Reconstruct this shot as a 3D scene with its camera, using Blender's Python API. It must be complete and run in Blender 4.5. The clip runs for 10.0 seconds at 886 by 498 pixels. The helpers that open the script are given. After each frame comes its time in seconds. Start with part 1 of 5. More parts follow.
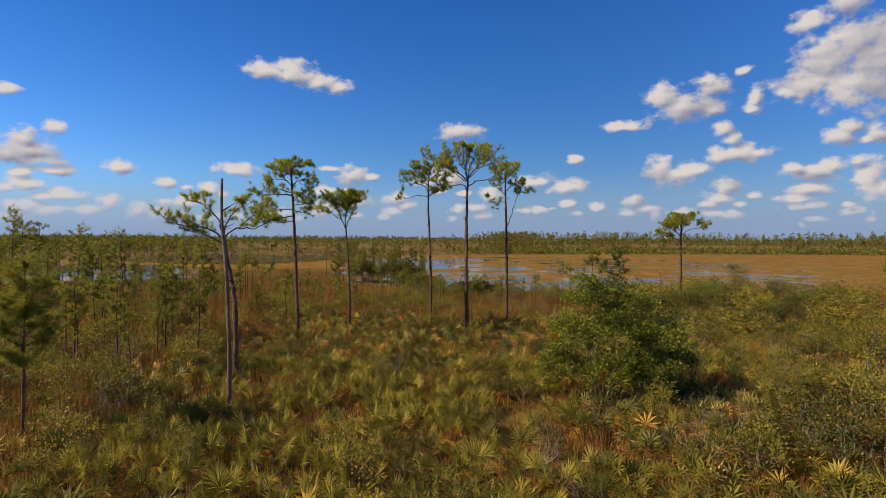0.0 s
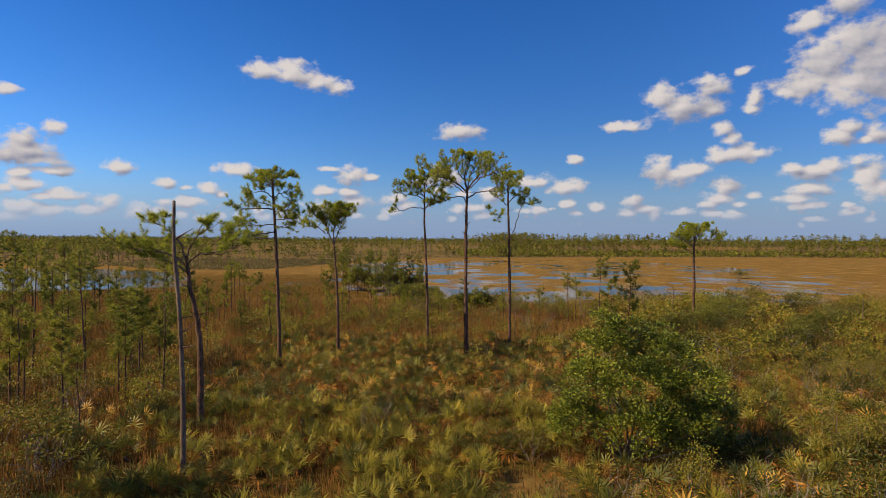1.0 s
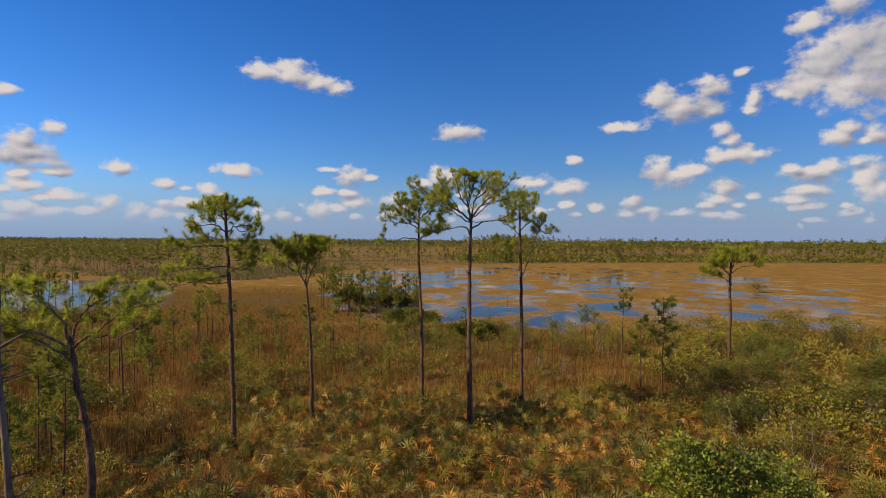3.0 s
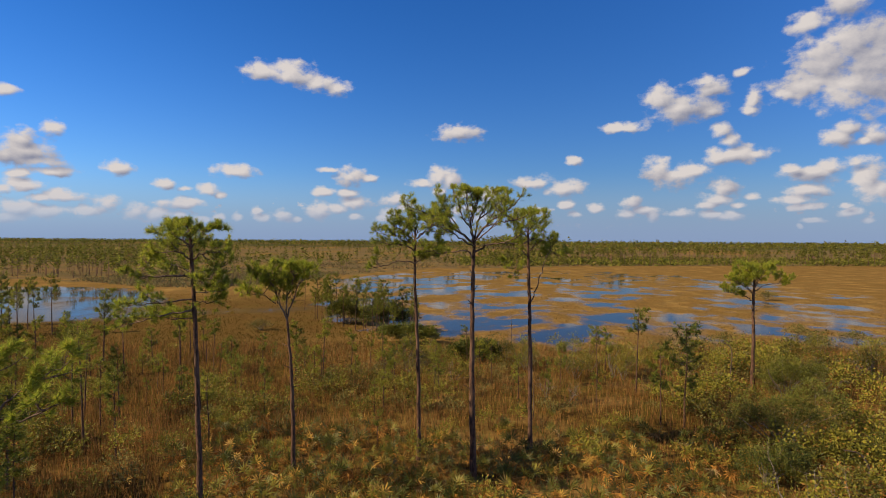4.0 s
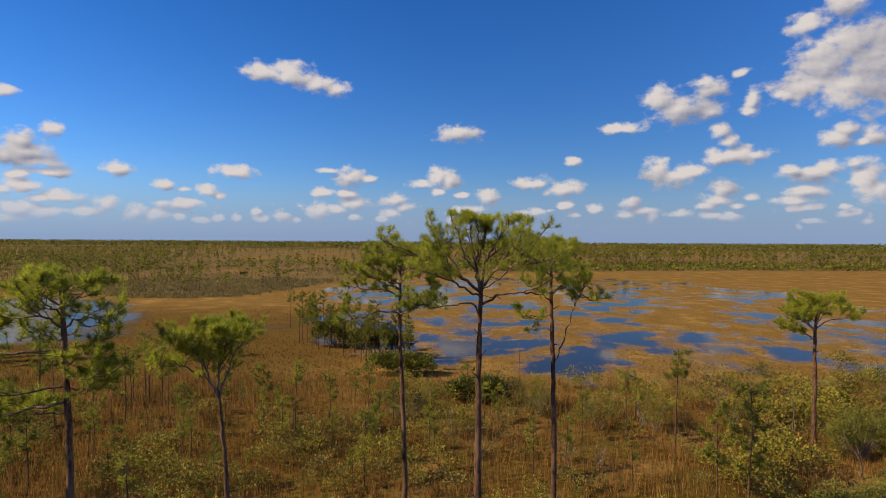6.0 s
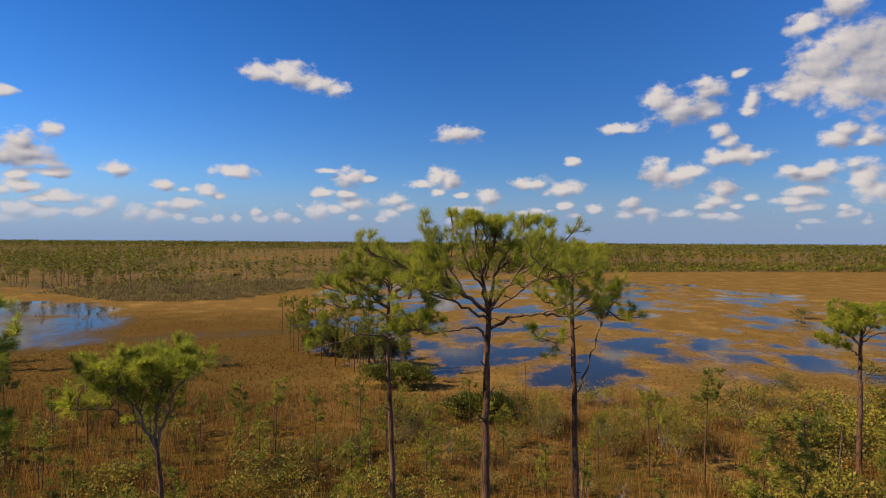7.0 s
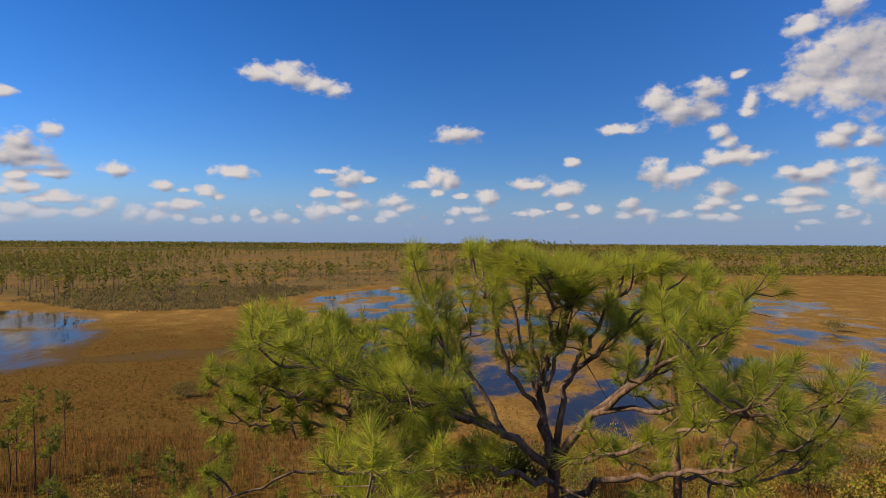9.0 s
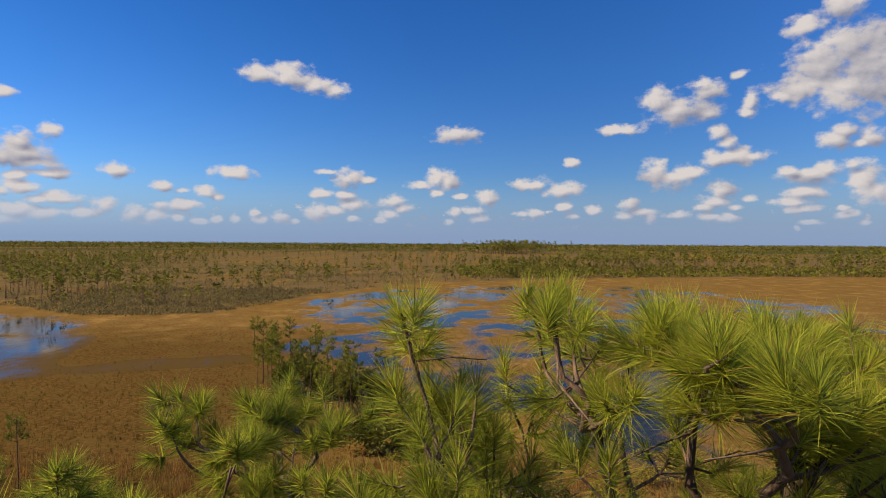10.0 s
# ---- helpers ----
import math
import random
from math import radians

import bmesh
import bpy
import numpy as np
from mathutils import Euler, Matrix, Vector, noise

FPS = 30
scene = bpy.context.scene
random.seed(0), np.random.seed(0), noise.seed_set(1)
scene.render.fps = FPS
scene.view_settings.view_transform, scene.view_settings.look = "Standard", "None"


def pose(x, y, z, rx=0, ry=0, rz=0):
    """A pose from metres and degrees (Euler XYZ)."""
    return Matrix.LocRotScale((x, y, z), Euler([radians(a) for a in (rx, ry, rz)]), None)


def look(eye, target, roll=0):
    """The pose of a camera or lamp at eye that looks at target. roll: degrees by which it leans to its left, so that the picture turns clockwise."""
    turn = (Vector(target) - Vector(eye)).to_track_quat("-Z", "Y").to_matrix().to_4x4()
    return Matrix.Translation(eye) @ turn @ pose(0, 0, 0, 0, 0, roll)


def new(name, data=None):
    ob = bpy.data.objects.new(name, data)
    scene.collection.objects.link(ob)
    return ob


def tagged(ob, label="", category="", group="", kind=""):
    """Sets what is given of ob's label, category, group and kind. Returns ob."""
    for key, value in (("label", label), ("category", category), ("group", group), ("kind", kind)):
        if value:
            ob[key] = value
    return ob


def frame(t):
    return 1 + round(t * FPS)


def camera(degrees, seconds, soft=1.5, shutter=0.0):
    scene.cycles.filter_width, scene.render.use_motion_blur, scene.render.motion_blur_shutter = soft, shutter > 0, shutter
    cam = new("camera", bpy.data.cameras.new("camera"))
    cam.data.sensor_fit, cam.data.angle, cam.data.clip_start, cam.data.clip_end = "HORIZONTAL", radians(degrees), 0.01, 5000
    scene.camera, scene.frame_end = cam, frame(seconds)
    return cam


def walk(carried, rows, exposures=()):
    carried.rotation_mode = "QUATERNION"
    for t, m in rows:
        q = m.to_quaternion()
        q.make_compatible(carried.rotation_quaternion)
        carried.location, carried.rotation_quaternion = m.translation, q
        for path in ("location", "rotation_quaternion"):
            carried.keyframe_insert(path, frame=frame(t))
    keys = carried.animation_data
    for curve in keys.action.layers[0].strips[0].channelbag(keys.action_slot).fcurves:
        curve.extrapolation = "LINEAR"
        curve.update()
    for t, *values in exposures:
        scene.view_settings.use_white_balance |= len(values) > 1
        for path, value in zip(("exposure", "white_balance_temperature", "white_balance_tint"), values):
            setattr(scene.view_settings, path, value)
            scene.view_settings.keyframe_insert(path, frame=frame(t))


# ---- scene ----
cam = camera(73.7, 10.0, 0.8)
PATH = [
    (0.0, 0.0, -0.0, 7.531, -0.0, -0.958, -0.35),
    (0.5, 0.075, 1.986, 8.124, -0.017, -0.943, -0.35),
    (1.0, 0.169, 3.97, 8.71, -0.033, -0.927, -0.35),
    (1.5, 0.227, 5.96, 9.264, -0.05, -0.911, -0.35),
    (2.0, 0.238, 7.976, 9.82, -0.066, -0.895, -0.35),
    (2.5, 0.232, 10.007, 10.397, -0.083, -0.879, -0.35),
    (3.0, 0.227, 12.046, 11.01, -0.099, -0.863, -0.35),
    (3.5, 0.23, 14.103, 11.645, -0.115, -0.847, -0.35),
    (4.0, 0.25, 16.187, 12.29, -0.132, -0.831, -0.35),
    (4.5, 0.293, 18.305, 12.932, -0.148, -0.815, -0.35),
    (5.0, 0.343, 20.42, 13.515, -0.165, -0.8, -0.35),
    (5.5, 0.389, 22.552, 13.859, -0.181, -0.784, -0.35),
    (6.0, 0.438, 24.759, 14.025, -0.198, -0.768, -0.35),
    (6.5, 0.48, 27.022, 14.117, -0.214, -0.752, -0.35),
    (7.0, 0.505, 29.319, 14.237, -0.231, -0.736, -0.35),
    (7.5, 0.502, 31.63, 14.49, -0.247, -0.72, -0.35),
    (8.0, 0.47, 33.934, 14.743, -0.264, -0.704, -0.35),
    (8.5, 0.449, 36.259, 14.938, -0.281, -0.688, -0.35),
    (9.0, 0.378, 38.633, 15.179, -0.297, -0.673, -0.35),
    (9.5, 0.299, 40.974, 15.334, -0.313, -0.657, -0.35),
    (10.0, 0.203, 43.283, 15.442, -0.33, -0.641, -0.35),
]
walk(cam, [(t, pose(x, y, z, 90 + pitch, roll, yaw)) for t, x, y, z, yaw, pitch, roll in PATH])

# ---------------------------------------------------------------- light and sky
SUN_ELEVATION, SUN_AZIMUTH = 37.0, -106.0      # degrees; azimuth clockwise from straight ahead
scene.view_settings.exposure = 0.9
sun_data = bpy.data.lights.new("sun", "SUN")
sun_data.energy, sun_data.angle, sun_data.color = 5.0, radians(0.53), (1.0, 0.83, 0.57)
sun = new("sun", sun_data)
sun_dir = Vector((math.sin(radians(SUN_AZIMUTH)) * math.cos(radians(SUN_ELEVATION)),
                  math.cos(radians(SUN_AZIMUTH)) * math.cos(radians(SUN_ELEVATION)),
                  math.sin(radians(SUN_ELEVATION))))
sun.matrix_world = look(sun_dir * 200, (0, 0, 0))

world = bpy.data.worlds.new("sky")
world.use_nodes = True
scene.world = world
wn, wl = world.node_tree.nodes, world.node_tree.links
wn.clear()


def wnode(kind, **settings):
    n = wn.new(kind)
    for key, value in settings.items():
        if key == "op":
            n.operation = value
    return n


def wmath(op, a, b=None, c=None):
    n = wnode("ShaderNodeMath", op=op)
    for i, v in enumerate((a, b, c)):
        if v is None:
            continue
        if isinstance(v, (int, float)):
            n.inputs[i].default_value = v
        else:
            wl.new(v, n.inputs[i])
    return n.outputs[0]


def wrange(v, a, b, lo=0.0, hi=1.0, smooth=True):
    n = wn.new("ShaderNodeMapRange")
    n.interpolation_type = "SMOOTHSTEP" if smooth else "LINEAR"
    wl.new(v, n.inputs["Value"])
    for key, value in (("From Min", a), ("From Max", b), ("To Min", lo), ("To Max", hi)):
        n.inputs[key].default_value = value
    return n.outputs[0]


def wmix(f, a, b):
    n = wn.new("ShaderNodeMix")
    n.data_type = "RGBA"
    if isinstance(f, (int, float)):
        n.inputs[0].default_value = f
    else:
        wl.new(f, n.inputs[0])
    for sock, v in ((n.inputs[6], a), (n.inputs[7], b)):
        if isinstance(v, tuple):
            sock.default_value = (*v, 1)
        else:
            wl.new(v, sock)
    return n.outputs[2]


def wnoise(vec, scale, detail, rough=0.55):
    n = wn.new("ShaderNodeTexNoise")
    wl.new(vec, n.inputs["Vector"])
    n.inputs["Scale"].default_value, n.inputs["Detail"].default_value, n.inputs["Roughness"].default_value = scale, detail, rough
    return n


sky = wn.new("ShaderNodeTexSky")
sky.sky_type, sky.sun_disc = "NISHITA", False
sky.sun_elevation, sky.sun_rotation = radians(SUN_ELEVATION), radians(-SUN_AZIMUTH)      # counted the other way round
sky.air_density, sky.dust_density, sky.ozone_density = 1.0, 1.0, 3.0
coord = wn.new("ShaderNodeTexCoord")
split = wn.new("ShaderNodeSeparateXYZ")
wl.new(coord.outputs["Generated"], split.inputs[0])
DEG = 180 / math.pi
azim = wmath("MULTIPLY", wmath("ARCTAN2", split.outputs[0], split.outputs[1]), DEG)
elev = wmath("MULTIPLY", wmath("ARCSINE", split.outputs[2]), DEG)
flat = wn.new("ShaderNodeCombineXYZ")
wl.new(azim, flat.inputs[0])
wl.new(wmath("MULTIPLY", elev, 1.35), flat.inputs[1])
billow = wnoise(flat.outputs[0], 0.72, 5, 0.55)         # cauliflower outline
sway = wnoise(flat.outputs[0], 0.22, 2)
shift = wn.new("ShaderNodeVectorMath")                 # a step towards the sun, for light and shade in the heaps
shift.operation = "ADD"
wl.new(flat.outputs[0], shift.inputs[0])
shift.inputs[1].default_value = (-0.3, 0.42, 0)
billow_sun = wnoise(shift.outputs[0], 0.72, 4, 0.55)
# the place in the sky, with a little sway, as (azimuth, elevation, -elevation)
sway_s = wn.new("ShaderNodeSeparateColor")
wl.new(sway.outputs["Color"], sway_s.inputs[0])
place = wn.new("ShaderNodeCombineXYZ")
el2 = wmath("ADD", elev, wmath("MULTIPLY", wmath("SUBTRACT", sway_s.outputs[1], 0.5), 0.4))
wl.new(wmath("ADD", azim, wmath("MULTIPLY", wmath("SUBTRACT", sway_s.outputs[0], 0.5), 0.8)), place.inputs[0])
wl.new(el2, place.inputs[1])
wl.new(wmath("MULTIPLY", el2, -1.0), place.inputs[2])

# heaps of cloud: azimuth, elevation, half width, height above and depth below the middle, in degrees
HEAPS_WEST = [(-36.5, 1.64, 1.76, 0.72, 0.57), (-36.5, 3.85, 0.87, 0.54, 0.50), (-36.5, 6.47, 2.06, 1.41, 1.24), (-36.3, 11.37, 1.23, 0.62, 0.62), (-35.8, 2.41, 1.79, 0.80, 0.80), (-35.6, 5.09, 1.19, 0.54, 0.51), (-35.3, 7.76, 1.35, 1.07, 0.90), (-35.1, 4.23, 1.98, 0.80, 0.73), (-35.1, 6.90, 2.76, 1.26, 1.26), (-34.3, 6.07, 2.49, 0.73, 0.66), (-34.1, 3.23, 1.24, 0.44, 0.44), (-33.8, 2.12, 2.20, 0.82, 0.74), (-33.3, 5.30, 2.06, 0.74, 0.52), (-33.2, 8.72, 1.20, 0.87, 0.66), (-32.7, 3.39, 1.93, 0.75, 0.53), (-31.0, 2.11, 1.16, 0.77, 0.61), (-29.6, 2.79, 1.36, 0.93, 0.85), (-28.6, 5.86, 1.39, 0.93, 0.78), (-27.2, 2.32, 1.25, 1.03, 0.96)]
HEAPS_NORTHWEST = [(-25.7, 2.09, 1.47, 0.81, 0.65), (-25.1, 4.82, 1.18, 0.72, 0.56), (-23.8, 3.08, 2.51, 0.82, 0.57), (-23.8, 2.07, 0.75, 0.57, 0.57), (-23.6, 4.49, 0.83, 0.33, 0.29), (-21.9, 1.77, 1.16, 0.42, 0.42), (-21.4, 4.31, 1.25, 0.83, 0.58), (-20.6, 2.04, 0.79, 0.42, 0.42), (-20.5, 3.93, 0.63, 0.42, 0.42), (-19.3, 6.03, 2.42, 0.92, 0.67), (-19.0, 1.97, 0.64, 0.42, 0.42), (-17.3, 2.63, 0.66, 0.51, 0.43), (-16.7, 15.10, 2.57, 1.03, 0.88), (-16.7, 1.94, 0.99, 0.51, 0.52), (-15.1, 2.32, 1.17, 0.78, 0.78)]
HEAPS_NORTH = [(-14.2, 14.96, 2.54, 1.68, 1.05), (-13.8, 1.98, 0.59, 0.35, 0.35), (-11.9, 14.44, 1.94, 1.02, 0.90), (-11.7, 2.73, 1.73, 1.09, 0.96), (-11.1, 4.47, 1.56, 0.61, 0.52), (-10.7, 6.62, 1.08, 0.35, 0.30), (-10.1, 14.03, 1.74, 0.74, 0.83), (-10.1, 2.94, 1.31, 0.62, 0.62), (-9.2, 4.40, 1.49, 0.53, 0.53), (-8.8, 5.84, 1.85, 1.22, 1.05), (-8.3, 3.51, 1.98, 0.88, 0.80), (-8.3, 2.24, 1.10, 0.44, 0.44), (-7.0, 5.88, 1.11, 0.53, 0.53), (-5.6, 2.09, 1.07, 0.45, 0.45), (-4.8, 2.64, 1.34, 0.62, 0.63), (-4.5, 3.92, 1.56, 0.89, 0.80), (-3.6, 3.20, 1.25, 0.71, 0.63), (-2.1, 5.48, 1.62, 0.53, 0.53)]
HEAPS_NORTHEAST = [(-0.3, 5.97, 1.35, 1.33, 0.98), (-0.3, 4.70, 1.12, 0.62, 0.54), (0.8, 5.80, 1.57, 1.42, 1.07), (0.9, 1.95, 0.72, 0.45, 0.45), (1.4, 2.87, 0.81, 0.63, 0.54), (1.7, 10.30, 2.87, 0.95, 0.96), (2.0, 4.42, 0.90, 0.45, 0.36), (3.3, 3.07, 1.34, 0.63, 0.63), (3.8, 2.33, 1.34, 0.54, 0.54), (4.5, 4.17, 1.52, 1.07, 0.89), (7.8, 2.82, 0.97, 0.36, 0.36), (8.9, 5.53, 2.27, 0.88, 0.70), (9.1, 2.89, 1.14, 0.53, 0.53), (11.8, 4.85, 2.35, 1.05, 0.79), (11.9, 3.35, 1.03, 0.61, 0.44), (12.4, 7.44, 1.07, 0.60, 0.52), (12.8, 2.59, 0.94, 0.44, 0.44), (14.6, 2.97, 1.05, 0.69, 0.61)]
HEAPS_EAST = [(16.9, 10.31, 2.65, 0.66, 0.50), (17.3, 2.49, 1.39, 0.60, 0.51), (17.8, 3.54, 1.14, 1.02, 0.85), (18.8, 2.83, 1.45, 0.59, 0.60), (19.6, 2.30, 0.68, 0.72, 0.64), (20.1, 6.60, 1.77, 1.33, 1.50), (20.3, 12.62, 2.15, 1.59, 1.21), (21.7, 6.03, 3.06, 1.24, 1.32), (22.0, 2.62, 1.54, 0.50, 0.50), (22.1, 11.84, 3.22, 1.39, 1.68), (23.1, 6.22, 1.51, 0.65, 0.74), (23.8, 13.88, 1.27, 0.54, 0.54), (24.1, 11.36, 1.67, 0.79, 0.87), (24.2, 3.27, 1.34, 0.49, 0.41), (24.4, 13.25, 1.66, 1.23, 1.01), (24.7, 2.42, 1.48, 0.49, 0.49), (24.8, 3.76, 1.84, 0.65, 0.73)]
HEAPS_FAREAST = [(25.1, 9.67, 1.03, 0.95, 0.71), (25.1, 7.45, 1.65, 0.72, 0.72), (25.6, 4.73, 1.31, 1.21, 1.05), (25.8, 2.24, 1.31, 0.65, 0.57), (26.0, 8.70, 1.09, 0.95, 0.63), (26.4, 7.57, 2.91, 1.03, 1.03), (26.6, 3.22, 0.72, 0.40, 0.40), (26.8, 14.35, 0.93, 0.53, 0.45), (27.4, 11.24, 0.92, 0.54, 0.46), (27.6, 12.00, 0.85, 1.52, 1.30), (27.7, 3.94, 0.70, 0.36, 0.36), (27.8, 7.56, 1.40, 0.55, 0.55), (30.0, 12.21, 1.34, 0.89, 0.75), (30.6, 6.13, 1.00, 0.61, 0.54), (30.9, 3.59, 1.80, 0.62, 0.54), (31.3, 1.31, 0.33, 0.31, 0.31), (31.3, 12.66, 2.83, 1.99, 1.65), (31.5, 3.01, 1.94, 0.46, 0.46), (31.7, 4.35, 2.50, 0.76, 0.61)]
HEAPS_SOUTHEAST = [(31.8, 17.40, 1.92, 1.21, 0.87), (32.0, 5.80, 2.48, 0.76, 1.14), (32.2, 1.84, 0.96, 0.34, 0.34), (32.9, 14.36, 3.24, 2.63, 2.14), (33.3, 6.13, 1.25, 0.74, 0.60), (33.8, 8.36, 1.39, 0.91, 0.95), (34.1, 18.37, 2.27, 1.13, 0.84), (34.2, 3.03, 0.62, 0.41, 0.33), (34.3, 9.06, 1.04, 1.09, 0.80), (34.5, 12.40, 3.41, 2.11, 2.49), (34.6, 2.42, 1.21, 0.52, 0.44), (34.9, 15.74, 3.65, 2.20, 2.06), (35.0, 6.46, 1.20, 0.58, 0.51), (35.5, 8.05, 0.89, 0.57, 0.58), (35.8, 5.22, 1.61, 1.63, 1.82), (35.8, 1.79, 0.65, 0.37, 0.33), (36.1, 8.43, 1.31, 1.21, 1.00), (36.4, 13.54, 3.52, 4.20, 4.16), (36.5, 4.30, 1.72, 1.44, 1.44)]
to_sun = wn.new("ShaderNodeVectorMath")                # the same place a step up and towards the sun
to_sun.operation = "ADD"
wl.new(place.outputs[0], to_sun.inputs[0])
to_sun.inputs[1].default_value = (-0.4, 0.5, -0.5)


def heap_field(where):
    """Distance to the nearest heap, in units of its size."""
    nearest = None
    for a0, e0, wide, up, down in HEAPS_WEST + HEAPS_NORTHWEST + HEAPS_NORTH + HEAPS_NORTHEAST + HEAPS_EAST + HEAPS_FAREAST + HEAPS_SOUTHEAST:
        ma = wn.new("ShaderNodeVectorMath")
        ma.operation = "MULTIPLY_ADD"
        wl.new(where, ma.inputs[0])
        ma.inputs[1].default_value = (1 / wide, 1 / up, 1 / down)
        ma.inputs[2].default_value = (-a0 / wide, -e0 / up, e0 / down)
        mx = wn.new("ShaderNodeVectorMath")
        mx.operation = "MAXIMUM"
        wl.new(ma.outputs[0], mx.inputs[0])
        mx.inputs[1].default_value = (-1e4, 0, 0)
        ln = wn.new("ShaderNodeVectorMath")
        ln.operation = "LENGTH"
        wl.new(mx.outputs[0], ln.inputs[0])
        nearest = ln.outputs["Value"] if nearest is None else wmath("SMOOTH_MIN", nearest, ln.outputs["Value"], 0.22)
    return nearest


nearest, nearest_sun = heap_field(place.outputs[0]), heap_field(to_sun.outputs[0])
# heaps in the rest of the sky, behind and overhead
rest = wnoise(flat.outputs[0], 0.075, 3, 0.55)
rest_on = wmath("MAXIMUM", wrange(wmath("ABSOLUTE", azim), 44, 52), wrange(elev, 28, 34))
rest_d = wmath("MULTIPLY", wmath("MULTIPLY", wmath("SUBTRACT", rest.outputs["Fac"], 0.56), 5.0), rest_on)
rest_d = wmath("SUBTRACT", rest_d, wmath("MULTIPLY", wmath("SUBTRACT", 1.0, rest_on), 5.0))
# a hazy row of far heaps low over the horizon
low = wnoise(flat.outputs[0], 0.8, 5, 0.55)
low_d = wmath("SUBTRACT", wmath("MULTIPLY", wmath("SUBTRACT", low.outputs["Fac"], 0.56), 5.5),
              wmath("MULTIPLY", wmath("ABSOLUTE", wmath("SUBTRACT", elev, 2.4)), 0.5))
dens = wmath("MAXIMUM", wmath("SUBTRACT", 1.0, nearest), wmath("MAXIMUM", rest_d, low_d))
ripple = wmath("MULTIPLY", wmath("SUBTRACT", billow.outputs["Fac"], 0.5), 1.95)
dens = wmath("ADD", dens, ripple)
cover = wrange(dens, -0.03, 0.66)
cover = wmath("MULTIPLY", cover, wrange(elev, 0.3, 3.4, 0.25, 1.0))
lit = wmath("ADD", wmath("MULTIPLY", wmath("SUBTRACT", billow.outputs["Fac"], billow_sun.outputs["Fac"]), 0.8), 0.52)
lit = wmath("ADD", lit, wmath("MULTIPLY", wmath("MINIMUM", wmath("MAXIMUM", wmath("SUBTRACT", nearest_sun, nearest), -0.6), 0.6), 1.15))
lit = wmath("ADD", lit, wmath("MULTIPLY", wmath("SUBTRACT", sway_s.outputs[2], 0.5), 1.5))
lit = wmath("SUBTRACT", lit, wrange(wmath("SUBTRACT", 1.0, nearest), 0.7, 1.4, 0.0, 0.12))      # thick hearts are greyer
lit = wmath("MINIMUM", wmath("MAXIMUM", lit, 0.0), 1.0)
CLOUD_SHADE, CLOUD_LIT = (0.140, 0.146, 0.190), (0.375, 0.343, 0.328)
cloud_colour = wmix(lit, CLOUD_SHADE, CLOUD_LIT)
haze = wmix(wrange(elev, -1.0, 6.0, 0.25, 1.0), (0.24, 0.26, 0.325), cloud_colour)
SKY_STRENGTH = 0.048
deep = wn.new("ShaderNodeHueSaturation")               # the deep polarised blue of the film
deep.inputs["Saturation"].default_value = 1.35
wl.new(sky.outputs[0], deep.inputs["Color"])
sky_scaled = wn.new("ShaderNodeVectorMath")
sky_scaled.operation = "MULTIPLY"
wl.new(deep.outputs[0], sky_scaled.inputs[0])
sky_scaled.inputs[1].default_value = (SKY_STRENGTH * 0.74, SKY_STRENGTH * 1.02, SKY_STRENGTH * 1.5)
# the blue is deepest away from the sun, as through a polarising filter
filter_turn = wmath("COSINE", wmath("MULTIPLY", wmath("SUBTRACT", azim, 22.0), 1.9 / DEG))
sky_filtered = wn.new("ShaderNodeVectorMath")
sky_filtered.operation = "SCALE"
wl.new(sky_scaled.outputs[0], sky_filtered.inputs[0])
wl.new(wmath("SUBTRACT", 1.06, wmath("MULTIPLY", filter_turn, 0.18)), sky_filtered.inputs["Scale"])
veil = wmix(wrange(elev, -0.5, 7.0, 0.8, 0.0), sky_filtered.outputs[0], (0.148, 0.200, 0.318))   # pale haze low down
out_colour = wmix(cover, veil, haze)
bg = wn.new("ShaderNodeBackground")
wl.new(out_colour, bg.inputs[0])
bg.inputs[1].default_value = 1.0
wout = wn.new("ShaderNodeOutputWorld")
wl.new(bg.outputs[0], wout.inputs[0])

# ---------------------------------------------------------------- materials


